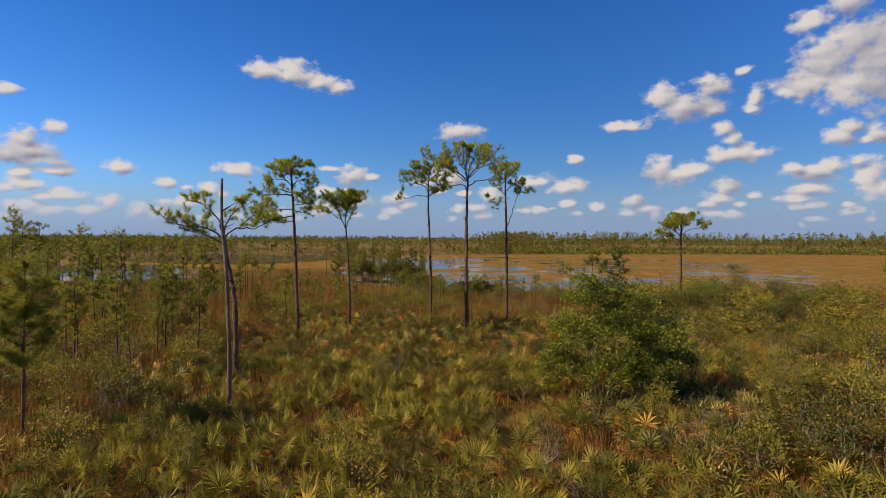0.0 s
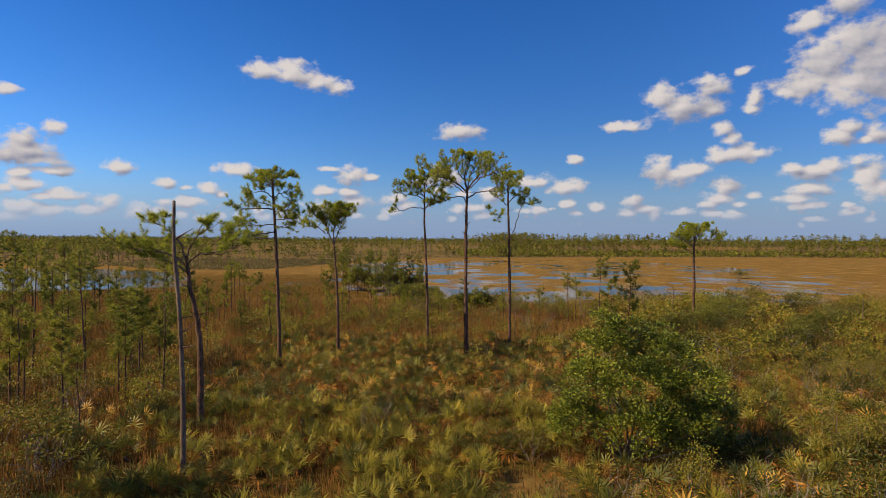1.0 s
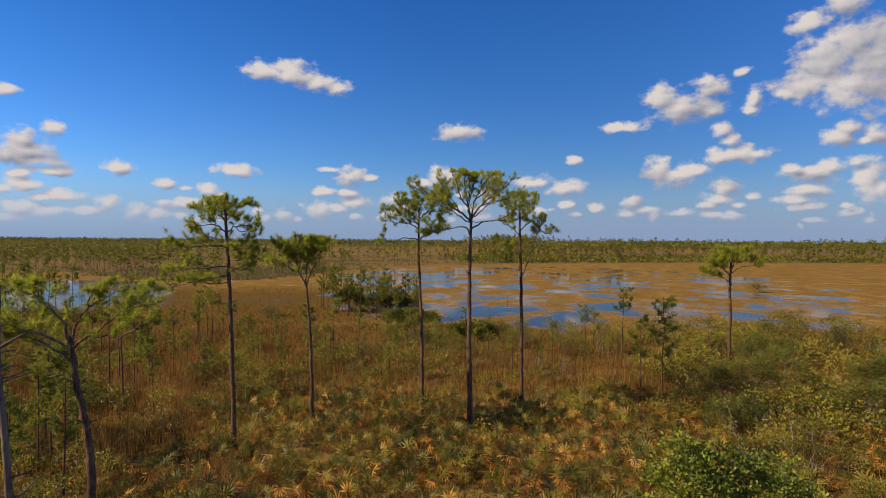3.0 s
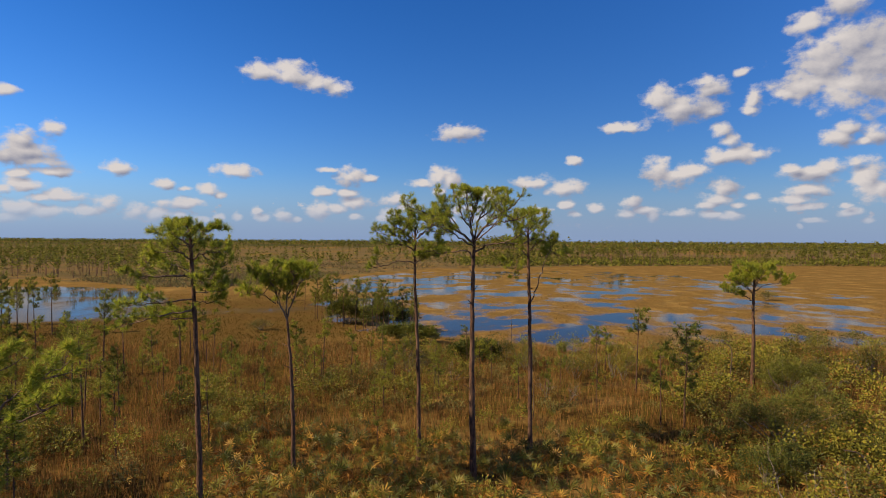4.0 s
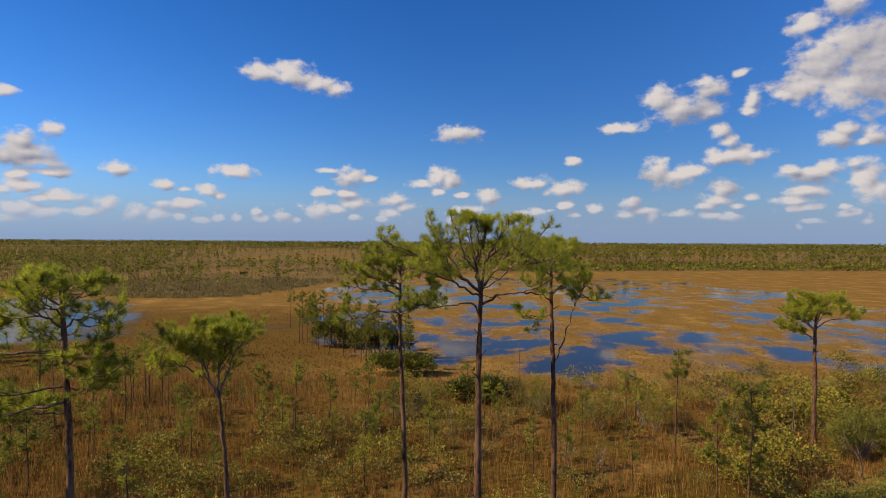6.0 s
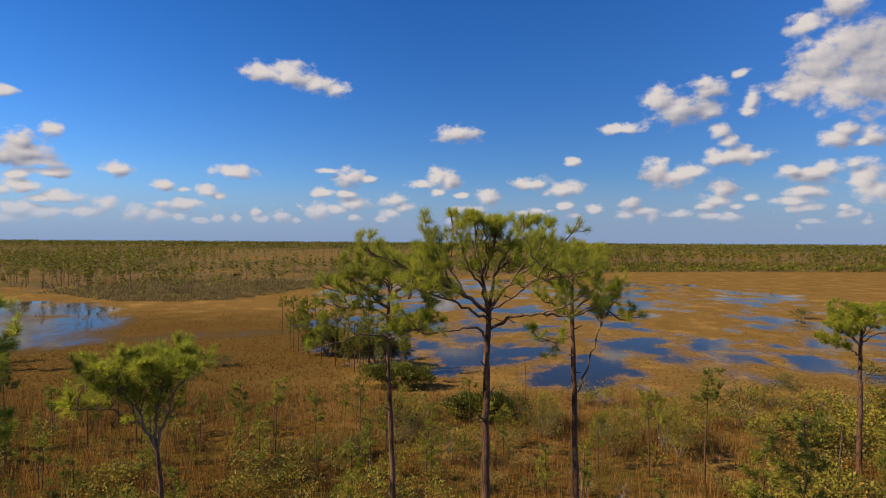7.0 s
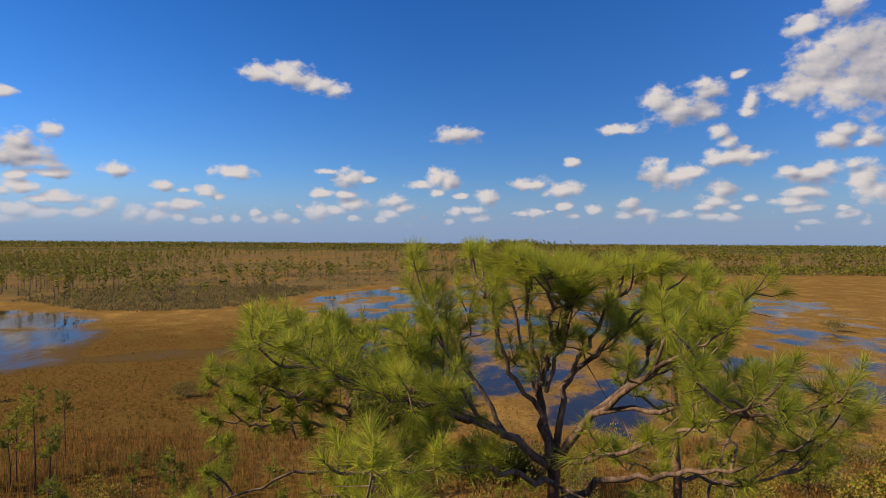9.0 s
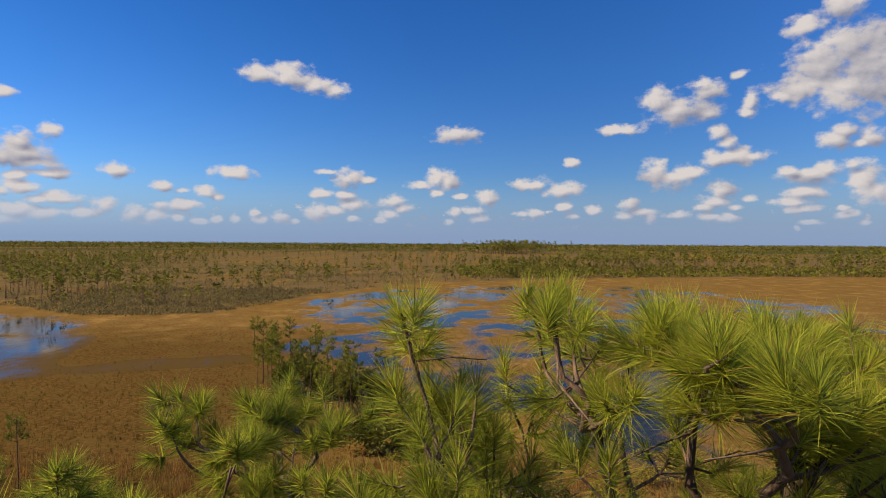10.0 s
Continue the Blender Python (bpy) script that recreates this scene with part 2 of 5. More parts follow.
class Nodes:
    """A small wrapper to write node materials shortly."""

    def __init__(self, name):
        self.mat = bpy.data.materials.new(name)
        self.mat.use_nodes = True
        self.t = self.mat.node_tree
        self.t.nodes.clear()
        self.out = self.t.nodes.new("ShaderNodeOutputMaterial")

    def put(self, value, sock):
        if isinstance(value, (int, float)):
            sock.default_value = value
        elif isinstance(value, tuple):
            sock.default_value = (*value, 1) if len(value) == 3 and len(sock.default_value) == 4 else value
        else:
            self.t.links.new(value, sock)

    def math(self, op, a, b=0.0):
        n = self.t.nodes.new("ShaderNodeMath")
        n.operation = op
        self.put(a, n.inputs[0]), self.put(b, n.inputs[1])
        return n.outputs[0]

    def ramp(self, v, a, b, lo=0.0, hi=1.0):
        n = self.t.nodes.new("ShaderNodeMapRange")
        n.interpolation_type = "SMOOTHSTEP"
        for key, value in (("Value", v), ("From Min", a), ("From Max", b), ("To Min", lo), ("To Max", hi)):
            self.put(value, n.inputs[key])
        return n.outputs[0]

    def mix(self, f, a, b):
        n = self.t.nodes.new("ShaderNodeMix")
        n.data_type = "RGBA"
        self.put(f, n.inputs[0]), self.put(a, n.inputs[6]), self.put(b, n.inputs[7])
        return n.outputs[2]

    def noise(self, scale, detail=3, vec=None, rough=0.55):
        n = self.t.nodes.new("ShaderNodeTexNoise")
        if vec is not None:
            self.put(vec, n.inputs["Vector"])
        n.inputs["Scale"].default_value, n.inputs["Detail"].default_value, n.inputs["Roughness"].default_value = scale, detail, rough
        return n.outputs["Fac"]

    def coords(self, which="Object", scale=(1, 1, 1)):
        n = self.t.nodes.new("ShaderNodeTexCoord")
        m = self.t.nodes.new("ShaderNodeMapping")
        self.t.links.new(n.outputs[which], m.inputs[0])
        m.inputs["Scale"].default_value = scale
        return m.outputs[0]

    def position(self):
        return self.t.nodes.new("ShaderNodeNewGeometry").outputs["Position"]

    def island(self):
        return self.t.nodes.new("ShaderNodeNewGeometry").outputs["Random Per Island"]

    def object_random(self):
        return self.t.nodes.new("ShaderNodeObjectInfo").outputs["Random"]

    def bump(self, height, strength, distance):
        n = self.t.nodes.new("ShaderNodeBump")
        n.inputs["Strength"].default_value, n.inputs["Distance"].default_value = strength, distance
        self.put(height, n.inputs["Height"])
        return n.outputs[0]

    def surface(self, colour, rough=0.6, normal=None, through_light=0.0, gloss=0.5):
        p = self.t.nodes.new("ShaderNodeBsdfPrincipled")
        self.put(colour, p.inputs["Base Color"]), self.put(rough, p.inputs["Roughness"])
        p.inputs["Specular IOR Level"].default_value = gloss
        if normal is not None:
            self.put(normal, p.inputs["Normal"])
        last = p.outputs[0]
        if through_light:
            tr = self.t.nodes.new("ShaderNodeBsdfTranslucent")
            self.put(colour, tr.inputs[0])
            m = self.t.nodes.new("ShaderNodeMixShader")
            m.inputs[0].default_value = through_light
            self.t.links.new(last, m.inputs[1]), self.t.links.new(tr.outputs[0], m.inputs[2])
            last = m.outputs[0]
        self.t.links.new(last, self.out.inputs[0])
        return self.mat


def leaf_material(name, dark, light, odd, odd_share=0.06, rough=0.5, through_light=0.3, gloss=0.4, patch=0.5):
    """Leaves: each its own tone between dark and light, a few of an odd colour, plants differing from one another."""
    n = Nodes(name)
    r = n.island()
    f = n.math("ADD", n.math("MULTIPLY", r, 1 - patch), n.math("MULTIPLY", n.object_random(), patch))
    f = n.math("ADD", f, n.math("MULTIPLY", n.math("SUBTRACT", n.noise(0.45, 2, n.position()), 0.5), 1.25))
    c = n.mix(n.ramp(f, 0.05, 0.95), dark, light)
    pick = n.math("FRACT", n.math("MULTIPLY", r, 37.31))
    c = n.mix(n.math("LESS_THAN", pick, odd_share), c, odd)
    return n.surface(c, rough, None, through_light, gloss)


NEEDLE = leaf_material("pine_needles", (0.120, 0.155, 0.018), (0.39, 0.395, 0.04), (0.34, 0.19, 0.05), 0.04, 0.5, 0.62, 0.15, 0.2)
NEEDLE_YOUNG = leaf_material("young_pine_needles", (0.075, 0.095, 0.014), (0.27, 0.25, 0.03), (0.25, 0.15, 0.035), 0.05, 0.55, 0.45, 0.12, 0.4)
OAK_LEAF = leaf_material("oak_leaves", (0.05, 0.074, 0.010), (0.21, 0.22, 0.022), (0.18, 0.15, 0.02), 0.04, 0.5, 0.32, 0.18, 0.1)
SHRUB_LEAF = leaf_material("shrub_leaves", (0.036, 0.043, 0.008), (0.215, 0.182, 0.021), (0.26, 0.13, 0.03), 0.09, 0.55, 0.34, 0.12, 0.65)
GREY_LEAF = leaf_material("grey_green_shrub_leaves", (0.085, 0.075, 0.02), (0.20, 0.165, 0.045), (0.2, 0.12, 0.03), 0.1, 0.65, 0.3, 0.1, 0.6)
FROND = leaf_material("palmetto_fronds", (0.052, 0.058, 0.010), (0.27, 0.215, 0.026), (0.38, 0.215, 0.038), 0.09, 0.5, 0.32, 0.15, 0.65)
DEAD_FROND = leaf_material("dead_fronds", (0.15, 0.055, 0.012), (0.36, 0.165, 0.035), (0.34, 0.23, 0.10), 0.1, 0.75, 0.2, 0.08, 0.5)
GRASS = leaf_material("dry_grass", (0.100, 0.048, 0.014), (0.32, 0.160, 0.048), (0.12, 0.105, 0.022), 0.15, 0.8, 0.4, 0.05, 0.0)
SEDGE = leaf_material("marsh_sedge", (0.10, 0.054, 0.008), (0.18, 0.10, 0.015), (0.11, 0.082, 0.012), 0.18, 0.8, 0.45, 0.04, 0.0)
BROWN_SEDGE = leaf_material("brown_sedge", (0.045, 0.029, 0.004), (0.10, 0.06, 0.009), (0.07, 0.056, 0.008), 0.2, 0.8, 0.45, 0.04, 0.0)
SHORE_LEAF = leaf_material("shore_thicket_leaves", (0.028, 0.038, 0.008), (0.15, 0.145, 0.022), (0.15, 0.10, 0.02), 0.05, 0.55, 0.3, 0.12, 0.4)
FAR_SCRUB = leaf_material("far_scrub_leaves", (0.090, 0.080, 0.030), (0.20, 0.155, 0.062), (0.20, 0.125, 0.055), 0.15, 0.7, 0.5, 0.06, 0.0)
FAR_LEAF = leaf_material("far_foliage", (0.06, 0.066, 0.011), (0.18, 0.165, 0.024), (0.18, 0.12, 0.04), 0.06, 0.7, 0.35, 0.06, 0.0)


def bark_material(name, dark, light, streak):
    n = Nodes(name)
    co = n.coords("Object", (9, 9, 2.2))
    plates = n.noise(1.6, 4, co, 0.65)
    c = n.mix(n.ramp(plates, 0.35, 0.65), dark, light)
    c = n.mix(n.math("MULTIPLY", n.ramp(n.noise(0.9, 3, n.coords("Object", (1, 1, 0.6))), 0.45, 0.7), 0.6), c, streak)
    return n.surface(c, 0.85, n.bump(plates, 0.9, 0.03), 0.0, 0.2)


BARK = bark_material("pine_bark", (0.026, 0.013, 0.008), (0.105, 0.052, 0.030), (0.135, 0.078, 0.048))
LIMB = bark_material("pine_limb_bark", (0.045, 0.027, 0.018), (0.15, 0.095, 0.066), (0.19, 0.135, 0.10))
DEADWOOD = bark_material("weathered_dead_wood", (0.045, 0.028, 0.019), (0.115, 0.076, 0.054), (0.16, 0.12, 0.092))
TWIG = bark_material("grey_twigs", (0.10, 0.072, 0.054), (0.22, 0.17, 0.135), (0.28, 0.225, 0.18))

# ---------------------------------------------------------------- mesh helpers


class Buf:
    """Collects triangles and quads of one mesh."""

    def __init__(self):
        self.v, self.f3, self.f4, self.n = [], [], [], 0

    def add(self, v, f3=None, f4=None):
        v = np.asarray(v, float).reshape(-1, 3)
        if f3 is not None and len(f3):
            self.f3.append(np.asarray(f3, int).reshape(-1, 3) + self.n)
        if f4 is not None and len(f4):
            self.f4.append(np.asarray(f4, int).reshape(-1, 4) + self.n)
        self.v.append(v)
        self.n += len(v)

    def take(self, other, matrix=None):
        for_v = np.concatenate(other.v)
        if matrix is not None:
            m = np.array(matrix)
            for_v = for_v @ m[:3, :3].T + m[:3, 3]
        self.add(for_v, np.concatenate(other.f3) if other.f3 else None, np.concatenate(other.f4) if other.f4 else None)

    def mesh(self, name, material, smooth=True):
        me = bpy.data.meshes.new(name)
        v = np.concatenate(self.v)
        f3 = np.concatenate(self.f3) if self.f3 else np.zeros((0, 3), int)
        f4 = np.concatenate(self.f4) if self.f4 else np.zeros((0, 4), int)
        me.vertices.add(len(v))
        me.vertices.foreach_set("co", v.astype(np.float32).ravel())
        loops = np.concatenate([f3.ravel(), f4.ravel()]).astype(np.int32)
        me.loops.add(len(loops))
        me.loops.foreach_set("vertex_index", loops)
        starts = np.concatenate([np.arange(len(f3)) * 3, len(f3) * 3 + np.arange(len(f4)) * 4]).astype(np.int32)
        me.polygons.add(len(starts))
        me.polygons.foreach_set("loop_start", starts)
        me.update(calc_edges=True)
        me.validate()
        if smooth:
            me.polygons.foreach_set("use_smooth", np.ones(len(me.polygons), bool))
        me.materials.append(material)
        return me


def part(name, mesh, parent, label=""):
    ob = new(name, mesh)
    ob.parent = parent
    return tagged(ob, label) if label else ob


def unit(v):
    v = np.asarray(v, float)
    return v / np.maximum(np.linalg.norm(v, axis=-1, keepdims=True), 1e-9)


def tube(buf, pts, radii, sides=6, rough=0.0, rng=None):
    """A tapered round tube along a line of points, closed at its tip."""
    pts = np.asarray(pts, float)
    radii = np.asarray(radii, float)
    tang = unit(np.gradient(pts, axis=0))
    ref = np.array([0.31, 0.95, 0.05]) if abs(tang[0][2]) > 0.6 else np.array([0.0, 0.05, 1.0])
    u = unit(np.cross(tang, ref))
    w = np.cross(tang, u)
    a = np.arange(sides) * 2 * np.pi / sides
    rr = radii[:, None] * np.ones(sides)
    if rough and rng is not None:
        rr = rr * (1 + rng.uniform(-rough, rough, rr.shape))
    ring = pts[:, None] + rr[..., None] * (u[:, None] * np.cos(a)[None, :, None] + w[:, None] * np.sin(a)[None, :, None])
    n = len(pts)
    i, j = np.meshgrid(np.arange(n - 1), np.arange(sides), indexing="ij")
    k = (j + 1) % sides
    quads = np.stack([i * sides + j, i * sides + k, (i + 1) * sides + k, (i + 1) * sides + j], -1).reshape(-1, 4)
    v = np.concatenate([ring.reshape(-1, 3), pts[-1:] + tang[-1:] * radii[-1]])
    last = n * sides
    tri = [[(n - 1) * sides + q, (n - 1) * sides + (q + 1) % sides, last] for q in range(sides)]
    buf.add(v, tri, quads)


def spline(pts, n):
    """A smooth line through points (Catmull-Rom), n points a piece."""
    p = np.asarray(pts, float)
    p = np.concatenate([2 * p[:1] - p[1:2], p, 2 * p[-1:] - p[-2:-1]])
    s = np.linspace(0, 1, n, endpoint=False)[:, None]
    out = []
    for i in range(1, len(p) - 2):
        a, b, c, d = p[i - 1], p[i], p[i + 1], p[i + 2]
        out.append(0.5 * (2 * b + (c - a) * s + (2 * a - 5 * b + 4 * c - d) * s ** 2 + (3 * b - a - 3 * c + d) * s ** 3))
    return np.concatenate(out + [p[-2:-1]])


def frame_of(d):
    d = unit(d)
    ref = np.where(np.abs(d[:, 2:3]) > 0.9, np.array([[1.0, 0, 0]]), np.array([[0, 0, 1.0]]))
    u = unit(np.cross(d, ref))
    return d, u, np.cross(d, u)


def needles(buf, at, way, rng, count=60, length=0.21, width=0.006, fine=False, spread=(10, 92)):
    """Brushes of needles at the shoot tips at (n,3), pointing along way (n,3)."""
    at, way = np.asarray(at, float), np.asarray(way, float)
    d, u, w = frame_of(way)
    n = len(at)
    size = rng.uniform(0.75, 1.15, (n, 1))
    phi = rng.uniform(0, 2 * np.pi, (n, count))
    back = rng.uniform(0, 1, (n, count))
    theta = np.radians(spread[0] + (spread[1] - spread[0]) * (0.25 * rng.uniform(0, 1, (n, count)) + 0.75 * back))
    ln = length * size * rng.uniform(0.7, 1.12, (n, count))
    root = at[:, None] - d[:, None] * (back * 0.85 * length * size)[..., None] * 0.75
    out = d[:, None] * np.cos(theta)[..., None] + (u[:, None] * np.cos(phi)[..., None] + w[:, None] * np.sin(phi)[..., None]) * np.sin(theta)[..., None]
    sag = np.array([0, 0, -1.0]) * (ln * rng.uniform(0.02, 0.22, (n, count)))[..., None]
    tip = root + out * ln[..., None] + sag
    side = unit(np.cross(out, rng.normal(size=out.shape))) * width * 0.5
    if fine:
        mid = root + out * (ln * 0.55)[..., None] + sag * 0.22
        v = np.stack([root - side, root + side, mid + side * 0.85, mid - side * 0.85, tip], 2).reshape(-1, 3)
        k = np.arange(n * count)[:, None] * 5
        buf.add(v, k + np.array([[3, 2, 4]]), k + np.array([[0, 1, 2, 3]]))
    else:
        v = np.stack([root - side, root + side, tip], 2).reshape(-1, 3)
        buf.add(v, np.arange(n * count * 3).reshape(-1, 3))


def leaves(buf, at, way, rng, length=0.07, width=0.035):
    """Folded leaves at (n,3), each pointing along way (n,3)."""
    d, u, w = frame_of(np.asarray(way, float))
    n = len(d)
    roll = rng.uniform(-0.9, 0.9, (n, 1))
    side = u * np.cos(roll) + w * np.sin(roll)
    up = np.cross(side, d)
    ln = length * rng.uniform(0.7, 1.25, (n, 1))
    at = np.asarray(at, float)
    v = np.stack([at, at + d * ln * 0.5 + side * width * 0.5 + up * ln * 0.08, at + d * ln, at + d * ln * 0.5 - side * width * 0.5 + up * ln * 0.08], 1).reshape(-1, 3)
    k = np.arange(n)[:, None] * 4
    buf.add(v, np.concatenate([k + np.array([[0, 1, 2]]), k + np.array([[0, 2, 3]])]))


# value noise on the plan, for the lie of the land
GRID_RNG = np.random.default_rng(7)
LATTICE = GRID_RNG.uniform(-1, 1, (256, 256))


def vnoise(x, y):
    xi, yi = np.floor(x).astype(int), np.floor(y).astype(int)
    fx, fy = x - xi, y - yi
    fx, fy = fx * fx * (3 - 2 * fx), fy * fy * (3 - 2 * fy)
    g = lambda a, b: LATTICE[a % 256, b % 256]
    return (g(xi, yi) * (1 - fx) + g(xi + 1, yi) * fx) * (1 - fy) + (g(xi, yi + 1) * (1 - fx) + g(xi + 1, yi + 1) * fx) * fy


def fbm(x, y, octaves=4, gain=0.5):
    s, a, t = 0.0, 1.0, 0.0
    for o in range(octaves):
        s = s + a * vnoise(x * 2 ** o + 17.3 * o, y * 2 ** o - 9.1 * o)
        t += a
        a *= gain
    return s / t


def inside(poly, x, y):
    """Signed distance to a closed outline: positive inside."""
    p = np.asarray(poly, float)
    q = np.roll(p, -1, 0)
    d = np.full(np.shape(x), 1e9)
    odd = np.zeros(np.shape(x), bool)
    for (ax, ay), (bx, by) in zip(p, q):
        ex, ey = bx - ax, by - ay
        t = np.clip(((x - ax) * ex + (y - ay) * ey) / (ex * ex + ey * ey), 0, 1)
        d = np.minimum(d, np.hypot(x - ax - t * ex, y - ay - t * ey))
        cross = ((ay > y) != (by > y)) & (x < (bx - ax) * (y - ay) / (by - ay + 1e-12) + ax)
        odd ^= cross
    return np.where(odd, d, -d)


def step(v, a, b):
    t = np.clip((v - a) / (b - a), 0, 1)
    return t * t * (3 - 2 * t)


# ---------------------------------------------------------------- the land
POND = [(-7, 92), (4, 86), (18, 83), (36, 82), (58, 88), (78, 108), (92, 145), (100, 190), (84, 235), (50, 258), (12, 256), (-10, 240),
        (-27, 214), (-29, 182), (-27, 150), (-21, 134), (-12, 108)]
SLOUGH = [(-150, 168), (-90, 166), (-77, 162), (-64, 150), (-55, 136), (-49, 124), (-44, 116), (-40, 110), (-52, 101), (-80, 97), (-150, 98)]
MEADOW = [(-400, 60), (-60, 84), (-30, 80), (-8, 78), (10, 76), (38, 72), (62, 78), (110, 92), (400, 130), (330, 318), (140, 318), (40, 292), (-5, 262),
          (-20, 243), (-38, 213), (-42, 187), (-49, 169), (-62, 164), (-76, 166), (-100, 182), (-140, 196), (-400, 240)]


def wetness(x, y):
    """How far below the water the bed lies, in metres (negative: above)."""
    a = inside(POND, x, y)
    b = inside(SLOUGH, x, y)
    patch = 0.62 * fbm(x / 6.5, y / 10.0, 4) + 0.5 * fbm(x / 3.2 + 9, y / 4.6, 3)
    wob = 4 * fbm(x / 9, y / 9, 3)
    bell = lambda x0, y0, rx, ry: np.exp(-((x - x0) / rx) ** 2 - ((y - y0) / ry) ** 2)
    bar = np.exp(-((y - 140 + 0.12 * x) / 6.5) ** 2) * step(-x, -26, 0) * 0.20
    pools = (0.15 * bell(2, 110, 16, 14) + 0.07 * bell(28, 97, 24, 10) + 0.15 * bell(-10, 185, 17, 36) + 0.08 * bell(24, 104, 20, 12) + 0.06 * bell(14, 225, 26, 22)
             + 0.07 * bell(45, 112, 16, 12) + 0.05 * bell(30, 165, 24, 22))      # the open pools
    da = 0.11 * step(a + wob, -4, 6) - 0.112 + 0.60 * patch - bar - 0.04 * step(x, 55, 80) - 0.035 * step(y, 215, 245) * step(x, 5, 40) + pools
    da = np.where(a + wob < -4, -0.2, da) * 1.0
    db = 0.34 * step(b + wob * 0.5, -7, 5) - 0.19 + 0.10 * patch - 0.09 * step(x, -62, -46) - 0.10 * np.exp(-((y - 138) / 2.2) ** 2) * step(-x, 62, 66) * (1 - step(-x, 80, 86))
    seep = 0.14 * np.exp(-((x + 34) / 15.0) ** 2 - ((y - 117 - 0.4 * (x + 34)) / 4.5) ** 2) - 0.10 + 0.06 * patch      # wet sedge between the two waters
    return np.maximum(np.maximum(np.minimum(da, 0.25), np.minimum(db, 0.25)), seep)


def land(x, y):
    """Height of the ground."""
    m = step(inside(MEADOW, x, y) + 4 * fbm(x / 14, y / 14, 3) + 5 * fbm(x / 34, y / 34, 3) * step(y, 150, 230), -6, 6)
    dry = 0.13 + 0.10 * fbm(x / 6, y / 6, 3) + 0.05 * fbm(x / 1.7, y / 1.7, 2)
    marsh = 0.05 + 0.035 * fbm(x / 5, y / 5, 3)
    wet = wetness(x, y)
    h = dry * (1 - m) + marsh * m
    near_water = step(wet, -0.12, -0.02)
    return h * (1 - near_water) + (-wet * 0.9 - 0.045) * near_water


def spread(fine, far, lo, hi, step_far=1.22):
    """Coordinates: even between lo and hi, then wider and wider out to +-far."""
    mid = list(np.arange(lo, hi + fine * 0.5, fine))
    d, a = fine, mid[-1]
    while a < far[1]:
        d *= step_far
        a += d
        mid.append(a)
    d, a = fine, mid[0]
    while a > far[0]:
        d *= step_far
        a -= d
        mid.insert(0, a)
    return np.array(mid)


gx = spread(1.2, (-5200, 5200), -108, 104)
gy = spread(1.15, (-700, 5200), 2, 292)
GX, GY = np.meshgrid(gx, gy, indexing="ij")
GZ = land(GX, GY)
ground_buf = Buf()
ni, nj = GX.shape
ii, jj = np.meshgrid(np.arange(ni - 1), np.arange(nj - 1), indexing="ij")
ground_buf.add(np.stack([GX, GY, GZ], -1), None, np.stack([ii * nj + jj, (ii + 1) * nj + jj, (ii + 1) * nj + jj + 1, ii * nj + jj + 1], -1))

n = Nodes("ground")
pos = n.position()
sep = n.t.nodes.new("ShaderNodeSeparateXYZ")
n.put(pos, sep.inputs[0])
fine_n, mid_n, wide_n, vast_n = n.noise(2.6, 5, pos, 0.65), n.noise(0.22, 4, pos), n.noise(0.03, 3, pos), n.noise(0.006, 4, pos)
litter = n.mix(n.ramp(fine_n, 0.3, 0.7), (0.03, 0.017, 0.005), (0.12, 0.068, 0.015))
litter = n.mix(n.math("MULTIPLY", n.ramp(mid_n, 0.45, 0.7), 0.6), litter, (0.055, 0.05, 0.010))
golden = n.mix(n.ramp(fine_n, 0.34, 0.66), (0.085, 0.046, 0.014), (0.175, 0.100, 0.030))
golden = n.mix(n.math("MULTIPLY", n.ramp(n.noise(0.75, 4, pos, 0.65), 0.46, 0.66), 0.55), golden, (0.11, 0.066, 0.020))
golden = n.mix(n.math("MULTIPLY", n.ramp(mid_n, 0.4, 0.75), 0.6), golden, (0.135, 0.090, 0.030))
golden = n.mix(n.math("MULTIPLY", n.ramp(wide_n, 0.42, 0.68), 0.5), golden, (0.125, 0.070, 0.018))
straw = n.noise(0.16, 5, n.coords("Object", (1.0, 0.8, 1.0)), 0.68)
golden = n.mix(n.math("MULTIPLY", n.ramp(straw, 0.48, 0.68), 0.55), golden, (0.25, 0.150, 0.045))
golden = n.mix(n.math("MULTIPLY", n.ramp(straw, 0.46, 0.32), 0.45), golden, (0.075, 0.052, 0.016))
brown = n.mix(n.ramp(fine_n, 0.3, 0.7), (0.048, 0.027, 0.008), (0.110, 0.062, 0.018))
brown = n.mix(n.math("MULTIPLY", n.ramp(mid_n, 0.42, 0.68), 0.6), brown, (0.085, 0.055, 0.015))
west = n.ramp(n.math("ADD", sep.outputs[0], n.math("MULTIPLY", n.math("SUBTRACT", wide_n, 0.5), 26.0)), 0.0, -22.0)
south = n.ramp(n.math("ADD", sep.outputs[1], n.math("MULTIPLY", n.math("SUBTRACT", mid_n, 0.5), 22.0)), 158.0, 128.0)
marsh_c = n.mix(n.math("MULTIPLY", west, south), golden, brown)
dry_c = n.mix(n.ramp(wide_n, 0.35, 0.65), (0.098, 0.064, 0.030), (0.075, 0.062, 0.024))
dry_c = n.mix(n.ramp(fine_n, 0.35, 0.75), dry_c, (0.125, 0.084, 0.040))
wood_c = n.mix(n.ramp(n.noise(0.05, 5, pos, 0.7), 0.35, 0.62), (0.026, 0.030, 0.011), (0.060, 0.058, 0.020))
far_y = n.math("ADD", sep.outputs[1], n.math("MULTIPLY", n.math("SUBTRACT", vast_n, 0.5), 500.0))
